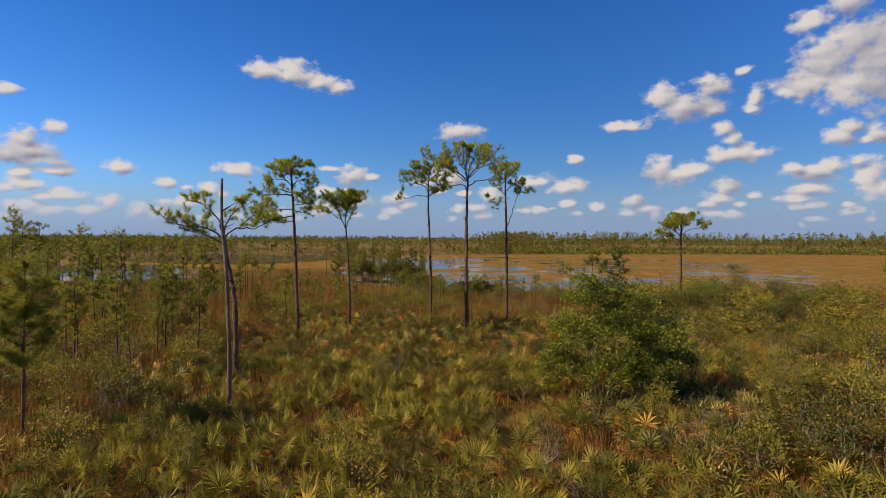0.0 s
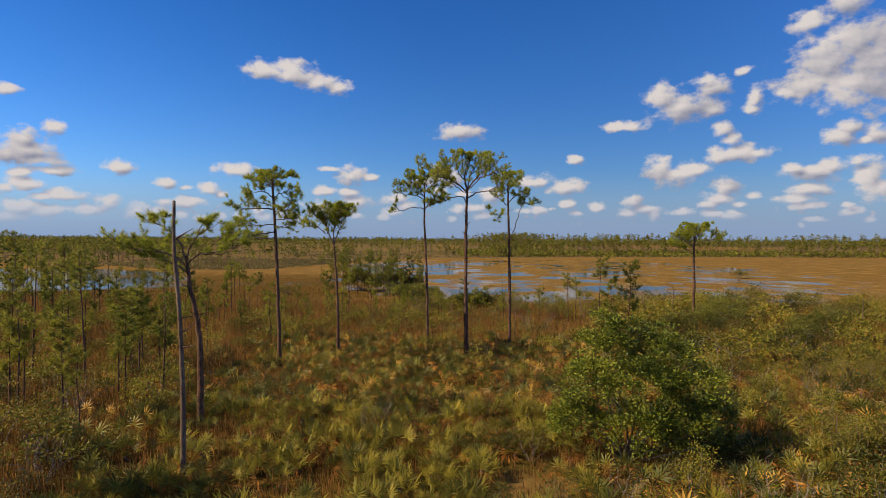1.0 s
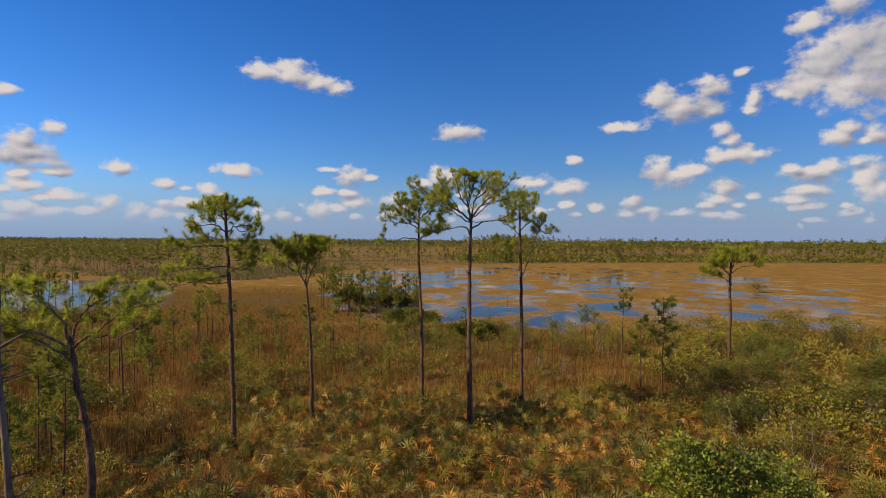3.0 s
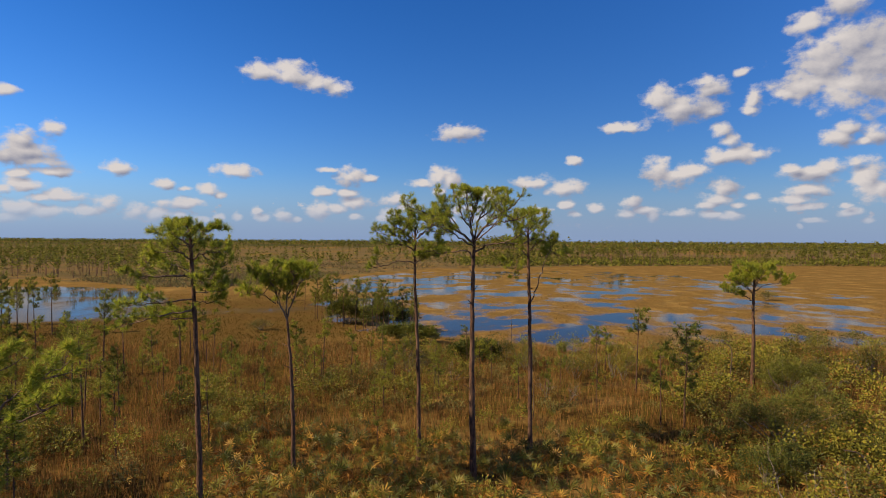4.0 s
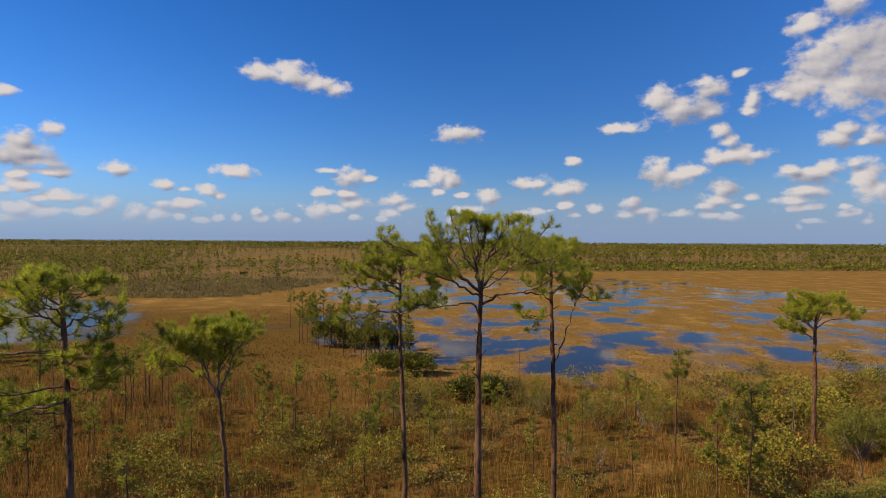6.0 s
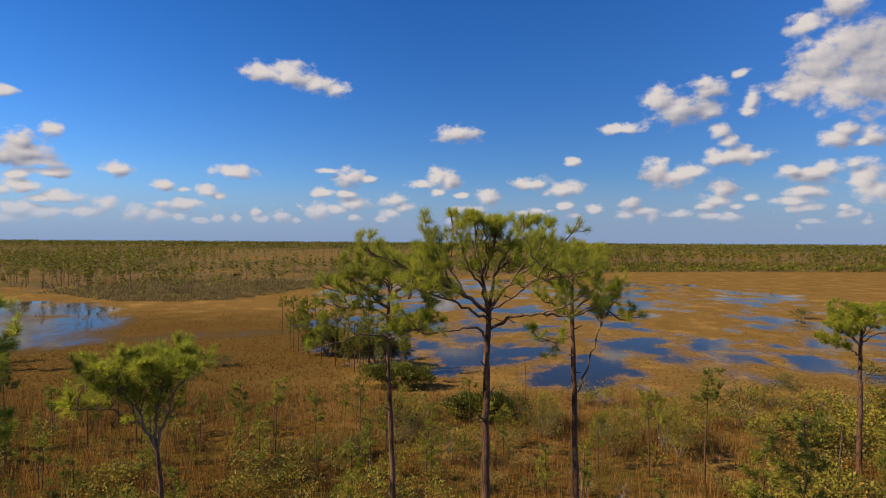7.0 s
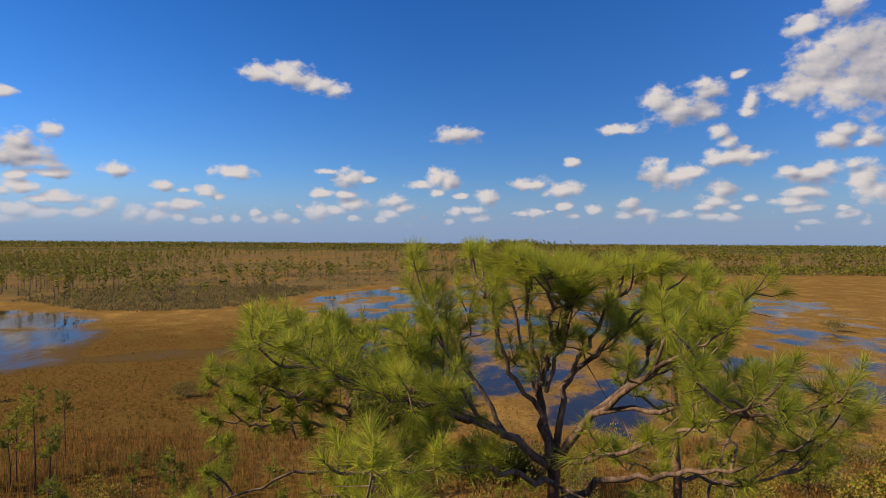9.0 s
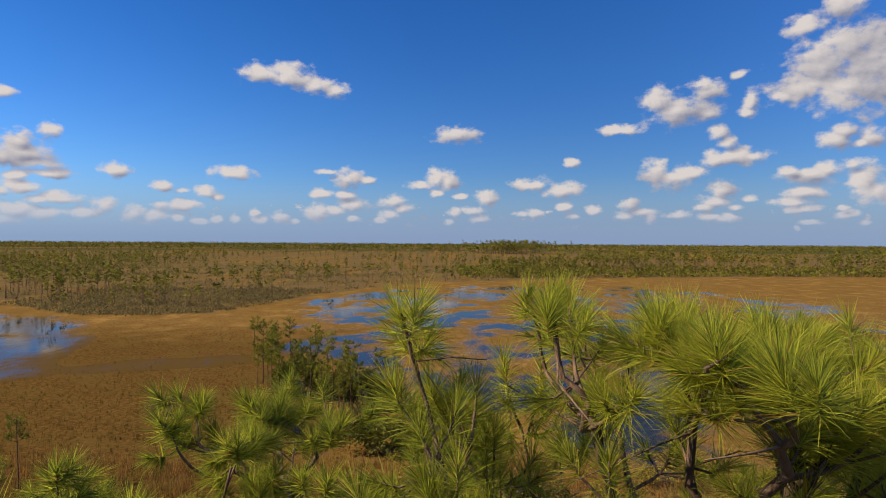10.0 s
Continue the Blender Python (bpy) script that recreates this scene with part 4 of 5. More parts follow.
E = (-7.35, 46.6, Z0)
big_pine(E, rel(E, (-7.35, 46.6, Z0 - 0.2), (-7.35, 46.5, 3.0), (-7.45, 46.4, 6.0), (-7.6, 46.2, 8.3)), 0.125, [
    (rel(E, (-7.58, 46.2, 8.2), (-7.95, 46.0, 9.1), (-8.2, 45.9, 9.8), (-8.8, 45.8, 10.2)), 0.06, 0.3),
    (rel(E, (-7.6, 46.2, 8.2), (-7.6, 46.2, 9.2), (-7.5, 46.2, 10.2), (-7.4, 46.2, 10.7)), 0.055, 0.35),
    (rel(E, (-7.58, 46.2, 8.3), (-7.25, 46.1, 9.2), (-6.9, 46.0, 9.9), (-6.3, 45.9, 10.3)), 0.05, 0.35),
    (rel(E, (-8.1, 46.0, 9.0), (-8.7, 45.7, 9.4), (-9.5, 45.4, 9.5)), 0.04, 0.35),
    (rel(E, (-8.0, 46.0, 9.0), (-8.0, 45.4, 9.8), (-8.1, 44.9, 10.3)), 0.04, 0.35),
    (rel(E, (-7.6, 46.2, 9.2), (-7.5, 46.9, 10.0), (-7.6, 47.5, 10.4)), 0.04, 0.3),
    (rel(E, (-7.55, 46.2, 9.4), (-7.1, 45.5, 10.1), (-6.9, 44.9, 10.5)), 0.04, 0.35),
], "slash pine forking into three pale stems under a domed crown", 15, 90, 0.012, 0.28, False, 0.78, 0.27, -0.2, 5, 2, 11.0)

F = (-10.7, 30.4, Z0)
big_pine(F, rel(F, (-10.7, 30.4, Z0 - 0.2), (-10.65, 30.4, 2.5), (-10.75, 30.4, 4.6), (-11.1, 30.4, 6.4), (-11.3, 30.4, 7.9)), 0.16, [
    (rel(F, (-11.25, 30.4, 7.6), (-12.0, 30.3, 8.2), (-13.0, 30.1, 8.3), (-14.0, 30.0, 8.6)), 0.06, 0.45),
    (rel(F, (-11.3, 30.4, 7.9), (-11.6, 30.3, 8.9), (-12.4, 30.2, 9.6), (-12.9, 30.1, 9.8)), 0.06, 0.45),
    (rel(F, (-11.3, 30.4, 7.8), (-10.5, 30.2, 8.2), (-9.6, 30.0, 8.2), (-8.8, 29.9, 8.6)), 0.055, 0.4),
    (rel(F, (-11.3, 30.4, 7.9), (-10.9, 30.3, 8.9), (-10.3, 30.2, 9.4)), 0.05, 0.4),
    (rel(F, (-11.2, 30.4, 7.3), (-12.2, 30.6, 7.8), (-13.0, 30.9, 8.0)), 0.045, 0.4),
    (rel(F, (-11.1, 30.4, 6.3), (-11.5, 30.4, 6.75), (-12.0, 30.4, 6.7)), 0.03, 1.0),
    (rel(F, (-10.5, 30.2, 8.2), (-9.9, 30.6, 8.9), (-9.4, 30.9, 9.1)), 0.04, 0.4),
], "crooked slash pine with a wide thin crown", 16, 90, 0.012, 0.27, False, 0.8, 0.29, 0.35, 4, 1, 9.5)

G = (26.3, 65.4, Z0)
big_pine(G, rel(G, (26.3, 65.4, Z0 - 0.2), (26.35, 65.4, 4.0), (26.3, 65.4, 7.5), (26.4, 65.4, 9.2)), 0.17, [
    (rel(G, (26.3, 65.4, 7.3), (25.6, 65.2, 7.8), (24.6, 65.0, 8.1), (24.1, 64.9, 8.3)), 0.05, 0.35),
    (rel(G, (26.35, 65.4, 8.1), (25.5, 65.2, 8.9), (24.7, 65.1, 9.6)), 0.05, 0.3),
    (rel(G, (26.35, 65.4, 8.3), (27.2, 65.2, 8.9), (28.3, 65.0, 9.1), (28.9, 65.0, 9.2)), 0.05, 0.55),
    (rel(G, (26.4, 65.4, 8.6), (26.1, 65.3, 9.6), (25.7, 65.2, 10.3)), 0.05, 0.3),
    (rel(G, (26.4, 65.4, 8.8), (26.8, 65.3, 9.7), (27.2, 65.2, 10.3)), 0.05, 0.3),
    (rel(G, (26.4, 65.4, 9.0), (26.5, 65.4, 9.8), (26.4, 65.4, 10.6)), 0.05, 0.2),
    (rel(G, (26.4, 65.4, 8.6), (26.2, 64.4, 9.4), (26.1, 63.7, 9.9)), 0.045, 0.3),
    (rel(G, (26.4, 65.4, 8.6), (26.3, 66.4, 9.4), (26.2, 67.2, 9.8)), 0.045, 0.3),
    (rel(G, (26.3, 65.4, 8.0), (25.0, 64.8, 9.0), (24.3, 64.5, 9.2)), 0.04, 0.3),
], "broad-crowned slash pine at the marsh edge", 17, 50, 0.03, 0.28, False, 0.88, 0.25, 0.35, 2, 1, 10.4)

# the dead trunk beside the crooked pine
rng = np.random.default_rng(21)
snag = tagged(new("dead_pine"), "tall bare grey dead pine trunk, broken at the top", "dead tree")
snag.location = (-8.9, 24.6, Z0)
sb = Buf()
sl = spline([(0, 0, -0.2), (0.0, 0, 3.0), (-0.12, 0, 6.0), (-0.3, 0, 8.2), (-0.3, 0, 9.9)], 8)
tube(sb, sl, np.linspace(0.10, 0.05, len(sl)), 9, 0.1, rng)
part("trunk", sb.mesh("dead_trunk", DEADWOOD), snag)
for k in range(9):
    zb = rng.uniform(4.5, 9.6)
    a = rng.uniform(0, 6.28)
    p = np.array([np.interp(zb, sl[:, 2], sl[:, 0]), 0, zb])
    d = np.array([math.cos(a), math.sin(a), rng.uniform(-0.2, 0.6)])
    lb = Buf()
    tube(lb, [p, p + d * 0.25, p + d * rng.uniform(0.35, 0.9) + rng.normal(0, 0.08, 3)], [0.03, 0.02, 0.01], 5)
    part("stub", lb.mesh("dead_stub", DEADWOOD), snag)


def small_pine(seed, height, crown_from, width, count=34, needle=0.012, density=1.0, bend=0.0):
    """Meshes of a young or thin pine with its foot at the origin: trunk with branches, and crown."""
    rng = np.random.default_rng(seed)
    wood, crown, tips, ways = Buf(), Buf(), [], []
    line = spline([(0, 0, -0.15), (bend * 0.2, 0.02, height * 0.3), (bend * 0.6, rng.normal(0, 0.08), height * 0.65), (bend, 0, height * 0.97)], 5)
    r = 0.0085 * height + 0.012
    tube(wood, line, np.linspace(r, 0.018, len(line)), 7, 0.05, rng)
    z = height * crown_from
    while z < height * 0.97:
        f = (z / height - crown_from) / (1 - crown_from)
        for k in range(max(1, round(rng.uniform(1.6, 3.2) * density))):
            a = rng.uniform(0, 6.28)
            ln = width * (0.45 + 0.9 * math.sin(min(1, f * 0.8 + 0.25) * 2.7)) * rng.uniform(0.55, 1.1) * 0.6
            p = np.array([np.interp(z, line[:, 2], line[:, 0]), np.interp(z, line[:, 2], line[:, 1]), z])
            d = np.array([math.cos(a), math.sin(a), rng.uniform(0.1, 0.6)])
            limb = spline([p, p + d * ln * 0.5, p + d * ln + [0, 0, 0.18 * ln]], 3)
            tube(wood, limb[::3], [0.02, 0.014, 0.008], 3)
            for m in range(5 + int(ln * 3)):
                s = rng.uniform(0.4, 1.0)
                q = limb[int(s * (len(limb) - 1))]
                e = unit(d + rng.normal(0, 0.7, 3) + [0, 0, 0.6])
                l2 = rng.uniform(0.1, 0.35)
                tips.append(q + e * l2), ways.append(unit(e + [0, 0, 0.4]))
        z += rng.uniform(0.22, 0.4)
    tips.append(line[-1] + [0, 0, 0.1]), ways.append(np.array([0, 0, 1.0]))
    needles(crown, tips, ways, rng, count, 0.28, needle, False, (10, 100))
    return wood.mesh("young_pine_trunk", BARK), crown.mesh("young_pine_crown", NEEDLE_YOUNG)


# (seed, height, crown from, width, density, bend)
KINDS = [small_pine(31, 6.8, 0.68, 1.3, 12, 0.042, 1.0, 0.15), small_pine(32, 6.0, 0.5, 1.0, 12, 0.042, 0.8, -0.1), small_pine(33, 7.6, 0.72, 1.15, 12, 0.042, 0.9, 0.3),
         small_pine(34, 5.0, 0.45, 0.95, 12, 0.042, 0.8, 0.05), small_pine(35, 6.4, 0.35, 1.45, 12, 0.042, 1.0, 0.0), small_pine(36, 4.2, 0.6, 0.8, 12, 0.042, 0.7, 0.1)]
KINDS.append(small_pine(37, 6.6, 0.42, 1.35, 60, 0.014, 1.9, 0.1))
HEIGHTS = [6.8, 6.0, 7.6, 5.0, 6.4, 4.2, 6.6]


def plant_pine(kind, x, y, height, turn, label="thin young slash pine with a small open crown", group="young pines"):
    t = pine_thing((0, 0, 0), label, group)
    t.matrix_basis = pose(x, y, float(land(np.array(x), np.array(y))), 0, 0, turn) @ Matrix.Scale(height / HEIGHTS[kind], 4)
    part("trunk", KINDS[kind][0], t)
    part("crown", KINDS[kind][1], t)
    return t


# young pines that stand out singly: kind, x, y, height
plant_pine(6, -14.9, 20.9, 6.6, 40, "young slash pine with dense dark green crown")
plant_pine(0, 16.0, 63.6, 6.9, 10), plant_pine(4, 16.2, 54.6, 6.9, 80, "bright green young slash pine"), plant_pine(3, 14.85, 55.2, 5.3, 150)
plant_pine(0, 13.1, 64.6, 5.2, 200), plant_pine(5, 14.3, 66.5, 4.6, 90), plant_pine(2, -25.0, 40.2, 8.1, 0), plant_pine(1, -24.3, 41.2, 6.7, 70)
plant_pine(1, -16.3, 29.6, 5.3, 130), plant_pine(2, -20.6, 38.3, 7.7, 190), plant_pine(3, -17.3, 35.8, 4.8, 30), plant_pine(1, -14.5, 35.0, 5.7, 250)
plant_pine(5, -16.0, 30.2, 3.5, 300), plant_pine(3, -20.1, 43.8, 5.0, 15), plant_pine(0, -9.6, 65.6, 5.6, 60), plant_pine(1, -12.0, 66.4, 5.3, 100)
plant_pine(5, -5.4, 73.2, 3.6, 140), plant_pine(5, 2.8, 73.3, 3.9, 180), plant_pine(0, -24.8, 78.5, 4.9, 220), plant_pine(0, -23.9, 74.2, 5.6, 260)
plant_pine(5, -22.5, 73.4, 4.0, 20), plant_pine(5, -16.2, 70.5, 3.4, 55), plant_pine(0, -20.6, 70.4, 4.9, 95), plant_pine(3, -25.8, 75.3, 4.5, 135)
plant_pine(2, -44.0, 60.0, 10.3, 25), plant_pine(2, -53.5, 75.0, 9.6, 95), plant_pine(0, -51.5, 75.5, 9.3, 300), plant_pine(0, -49.0, 91.0, 7.6, 175), plant_pine(0, -23.5, 119.0, 5.9, 5), plant_pine(1, -16.7, 104.8, 6.6, 45), plant_pine(0, -10.3, 98.6, 7.0, 85)
plant_pine(1, -4.8, 94.0, 6.3, 125), plant_pine(2, -15.8, 107.5, 7.2, 165), plant_pine(4, -14.0, 103.0, 5.4, 245)
plant_pine(5, 8.0, 60.0, 3.4, 30), plant_pine(1, -3.2, 92.5, 5.0, 285), plant_pine(3, 46.0, 60.0, 5.0, 10), plant_pine(1, 50.0, 66.0, 5.5, 10)
rng = np.random.default_rng(41)
placed = 0
while placed < 170:
    x, y = rng.uniform(-75, -13), rng.uniform(22, 98)
    edge = -13 - max(0, y - 45) * 0.30
    if x > edge - 2 or rng.uniform() < step(y, 55, 100) * 0.75 or abs(x + 11) + abs(y - 30) < 4 or (x > -0.75 * y + 6 and y < 30) or (y > 76 and x > -50):
        continue
    k = int(rng.choice([0, 1, 1, 2, 3, 3, 5]))
    plant_pine(k, x, y, HEIGHTS[k] * rng.uniform(0.75, 1.1), rng.uniform(0, 360))
    placed += 1

for k in range(62):
    x, y = rng.uniform(-36, 12), rng.uniform(50, 74)
    if abs(x - 1.9) > 1.0:
        plant_pine(int(rng.choice([1, 3, 5, 5])), x, y, rng.uniform(1.8, 4.3), rng.uniform(0, 360), "small bushy young pine in dry grass")
for k in range(58):
    x, y = rng.uniform(-96, -50), rng.uniform(62, 99)
    plant_pine(int(rng.choice([0, 1, 2, 3])), x, y, rng.uniform(4.8, 8.2), rng.uniform(0, 360))
for k in range(26):
    x = rng.uniform(-19, -3)
    plant_pine(int(rng.choice([0, 1, 1, 2, 4])), x, 91 - 1.0 * (x + 3) + rng.uniform(-5, 3), rng.uniform(4.2, 7.2), rng.uniform(0, 360))

# ---------------------------------------------------------------- broad-leaved trees and shrubs


def leafy(seed, lumps, clusters, per, size, leaf_len, leaf_wide, stem_r, shell=0.45, stems=5):
    """Stems and leaves of a bush or low tree. Lumps: (x, y, z, rx, ry, rz)."""
    rng = np.random.default_rng(seed)
    wood, leaf = Buf(), Buf()
    vol = np.array([l[3] * l[4] * l[5] for l in lumps])
    pick = rng.choice(len(lumps), clusters, p=vol ** 0.8 / (vol ** 0.8).sum())
    L = np.array(lumps)[pick]
    d = unit(rng.normal(size=(clusters, 3)))
    d[:, 2] = np.where(d[:, 2] < -0.35, -d[:, 2] * 0.6, d[:, 2])
    rad = 1 - shell * rng.uniform(0, 1, (clusters, 1)) ** 1.6 + rng.normal(0, 0.1, (clusters, 1))
    c = L[:, :3] + d * L[:, 3:] * rad
    c[:, 2] = np.maximum(c[:, 2], 0.12)
    top = np.max(L[:, 2] + L[:, 5])
    for k in range(clusters):
        if k % max(1, clusters // (stems * 3)) == 0:
            a = rng.uniform(0, 6.28)
            foot = np.array([math.cos(a), math.sin(a), 0]) * stem_r * 3 * rng.uniform(0, 1)
            mid = foot * 0.5 + np.array([c[k][0] * 0.45, c[k][1] * 0.45, c[k][2] * 0.55]) + rng.normal(0, 0.05 * top, 3) * [1, 1, 0.3]
            line = spline([foot - [0, 0, 0.1], mid, c[k]], 2)
            tube(wood, line, np.linspace(stem_r, 0.006, len(line)), 4)
    n = clusters * per
    off = rng.normal(0, size, (clusters, per, 3)) * [1, 1, 0.8]
    at = (c[:, None] + off).reshape(-1, 3)
    at[:, 2] = np.maximum(at[:, 2], 0.03)
    way = unit(unit(off).reshape(-1, 3) + np.repeat(d, per, 0) * 0.6 + rng.normal(0, 0.45, (n, 3)) + [0, 0, 0.25])
    leaves(leaf, at, way, rng, leaf_len, leaf_wide)
    return wood, leaf


def oak(at, seed, lumps, clusters, label, turn=0, leaf_len=0.11, per=40, size=0.13, leaf=None):
    w, l = leafy(seed, lumps, clusters, per, size, leaf_len, leaf_len * 0.62, 0.05, 0.35, 5)
    t = tagged(new("oak_tree"), label, "oak")
    t.matrix_basis = pose(at[0], at[1], float(land(np.array(at[0]), np.array(at[1]))), 0, 0, turn)
    part("trunk", w.mesh("oak_trunk", TWIG), t)
    part("crown", l.mesh("oak_crown", leaf or OAK_LEAF), t)


oak((7.4, 27.0), 51, [(-0.75, 0, 4.4, 1.0, 1.1, 1.25), (1.35, 0.3, 4.1, 1.25, 1.2, 1.15), (-1.5, -0.2, 3.0, 0.95, 1.1, 1.3), (2.5, -0.3, 2.9, 1.2, 1.2, 1.2),
                    (0.3, -0.6, 3.0, 1.5, 1.4, 1.4), (0.2, 0.4, 5.0, 0.7, 0.7, 0.75), (-1.9, 0, 1.5, 1.1, 1.1, 1.3), (0.1, -1.0, 1.4, 1.5, 1.2, 1.3),
                    (1.9, -0.9, 1.4, 1.4, 1.2, 1.3), (3.3, 0.1, 1.6, 0.9, 1.0, 1.2), (-0.9, 0.2, 5.45, 0.45, 0.45, 0.5)], 800, "bushy dark green oak with small glossy leaves", 0, 0.115, 44, 0.12)
oak((20.5, 51.0), 52, [(0, 0, 1.9, 1.9, 1.6, 1.6), (2.4, 0.5, 2.2, 1.8, 1.6, 1.8), (-1.6, 0.6, 1.5, 1.5, 1.4, 1.4), (1.0, -0.8, 1.4, 1.9, 1.3, 1.2)], 420, "low olive-green oak thicket", 0, 0.09, 40, 0.13, SHORE_LEAF)
oak((27.5, 62.5), 53, [(0, 0, 1.8, 1.5, 1.4, 1.6), (1.8, -0.3, 1.5, 1.3, 1.2, 1.3), (-1.2, 0, 1.2, 1.1, 1.1, 1.1)], 260, "rounded green oak beside a tall pine", 0, 0.10, 40, 0.13, SHORE_LEAF)
oak((25.5, 47.0), 56, [(0, 0, 1.3, 1.6, 1.4, 1.2), (1.9, 0.4, 1.5, 1.4, 1.3, 1.3), (-1.6, 0.3, 1.0, 1.3, 1.2, 0.9)], 240, "low olive-green oak thicket", 0, 0.09, 40, 0.13, SHORE_LEAF)
oak((16.5, 45.5), 57, [(0, 0, 1.0, 1.3, 1.2, 0.9), (1.3, 0.4, 1.1, 1.1, 1.0, 0.9)], 150, "low rounded oak thicket in the palmettos", 0, 0.10, 40, 0.13, SHORE_LEAF)
oak((33.5, 55.0), 58, [(0, 0, 1.5, 1.8, 1.5, 1.4), (2.3, 0.4, 1.3, 1.5, 1.3, 1.2), (-1.9, 0.5, 1.1, 1.4, 1.3, 1.0)], 260, "spreading green oak thicket in the scrub", 0, 0.10, 40, 0.13, SHORE_LEAF)
for at, seed, lumps in (((-13.2, 102.0), 54, [(0, 0, 2.1, 1.8, 1.6, 1.9), (-2.0, 0.5, 1.6, 1.4, 1.4, 1.5), (1.8, -0.6, 1.3, 1.4, 1.3, 1.2)]),
                        ((-6.5, 96.0), 55, [(0, 0, 2.0, 1.8, 1.5, 1.8), (2.0, 0.3, 1.6, 1.6, 1.3, 1.4), (-2.2, 0, 1.8, 1.6, 1.5, 1.7)]),
                        ((-3.5, 86.0), 153, [(0, 0, 1.2, 1.8, 1.4, 1.1), (-2.0, 0.3, 1.2, 1.6, 1.2, 1.1), (2.0, 0.2, 0.9, 1.4, 1.2, 0.9)]),
                        ((4.5, 76.0), 155, [(0, 0, 1.0, 1.7, 1.4, 1.0), (-2.0, 0.3, 0.9, 1.4, 1.2, 0.9)])):
    oak(at, seed, lumps, 300, "dark rounded oak thicket on the shore", 0, 0.24, 26, 0.19, SHORE_LEAF)


SHRUBS = []
for seed, lumps, clusters, per, mat in (
        (61, [(0, 0, 0.7, 0.7, 0.65, 0.7), (0.5, 0.2, 0.5, 0.5, 0.5, 0.5)], 58, 14, SHRUB_LEAF),
        (62, [(0, 0, 0.55, 0.85, 0.8, 0.5), (-0.5, 0.3, 0.45, 0.5, 0.5, 0.4)], 58, 14, SHRUB_LEAF),
        (63, [(0, 0, 1.05, 0.6, 0.6, 0.95), (0.3, -0.2, 0.7, 0.6, 0.55, 0.6)], 66, 14, SHRUB_LEAF),
        (64, [(0, 0, 0.4, 0.6, 0.6, 0.4)], 34, 14, GREY_LEAF),
        (65, [(0, 0, 0.9, 0.9, 0.8, 0.8), (0.7, 0.4, 0.6, 0.7, 0.6, 0.6), (-0.6, -0.4, 0.7, 0.6, 0.6, 0.6)], 80, 14, SHRUB_LEAF)):
    w, l = leafy(seed, lumps, clusters, per + 5, 0.09, 0.066, 0.042, 0.014, 0.5, 3)
    w2, l2 = leafy(seed + 200, lumps, clusters, 8, 0.095, 0.094, 0.060, 0.016, 0.5, 1)
    w3, l3 = leafy(seed + 300, lumps, clusters * 2 // 3, 7, 0.115, 0.122, 0.076, 0.016, 0.5, 1)
    SHRUBS.append((w2, l2, w.mesh("shrub_stem", TWIG), l.mesh("shrub_foliage", mat), mat, l, l3))


def plant_shrub(kind, x, y, size, turn):
    t = tagged(new("shrub"), "low leafy shrub, olive and yellow-green" if SHRUBS[kind][4] is SHRUB_LEAF else "low grey-green shrub in dry grass", "shrub", "scrub")
    t.matrix_basis = pose(x, y, float(land(np.array(x), np.array(y))) - 0.02, 0, 0, turn) @ Matrix.Scale(size, 4)
    part("stem", SHRUBS[kind][2], t)
    part("foliage", SHRUBS[kind][3], t)


# ---------------------------------------------------------------- saw palmettos
def frond_buf(seed, dead=False, light=False):
    """One fan-shaped frond; its stalk starts at the origin and leans along +x."""
    rng = np.random.default_rng(seed)
    b = Buf()
    stalk = spline([(0, 0, 0), (0.10, 0, 0.26), (0.24, 0, 0.48)], 2)
    tube(b, stalk, np.linspace(0.012, 0.007, len(stalk)), 3)
    hub, first = stalk[-1], b.n - 1
    fan_v, fan_f = [], []
    fwd, side = unit(np.array([0.45, 0, 0.75 if not dead else -0.5])), np.array([0, 1.0, 0])
    up = np.cross(fwd, side)
    count = 8 if light else 15
    for k in range(count):
        a = math.radians(-92 + 184 * k / (count - 1) + rng.uniform(-5, 5))
        ln = (0.52 - 0.10 * (abs(a) / 1.6) ** 2) * rng.uniform(0.85, 1.1)
        fold = 0.28 * math.cos(a * 2) * rng.uniform(0.5, 1.2)
        d = unit(fwd * math.cos(a) + side * math.sin(a) + up * (fold + rng.uniform(-0.1, 0.1)))
        e = unit(np.cross(d, up)) * 0.017
        m = hub + d * ln * 0.5
        t = hub + d * ln + np.array([0, 0, -rng.uniform(0.0, 0.07)])
        q = b.n + len(fan_v)
        if light:
            fan_v += [m - e * 1.8, m + e * 1.8, t]
            fan_f += [[first, q, q + 1], [q, q + 2, q + 1]]
        else:
            fan_v += [m - e, m + up * -0.012, m + e, t]
            fan_f += [[first, q, q + 1], [first, q + 1, q + 2], [q, q + 3, q + 1], [q + 1, q + 3, q + 2]]
    b.v.append(np.array(fan_v))
    b.f3.append(np.array(fan_f))
    b.n += len(fan_v)
    return b


FRONDS = [frond_buf(71, False, True), frond_buf(72, False, True), frond_buf(73, False, True)]
DEADS = [frond_buf(75, True, True)]
FROND_MESH = [frond_buf(k).mesh("palmetto_frond", FROND) for k in (71, 72, 73)]
DEAD_MESH = [frond_buf(75, True).mesh("dead_frond", DEAD_FROND)]
stem_b = Buf()
tube(stem_b, spline([(-0.25, 0, 0.02), (-0.08, 0.02, 0.1), (0, 0, 0.2)], 3), np.linspace(0.07, 0.06, 7), 7)
STEM_MESH = stem_b.mesh("palmetto_stem", LIMB)


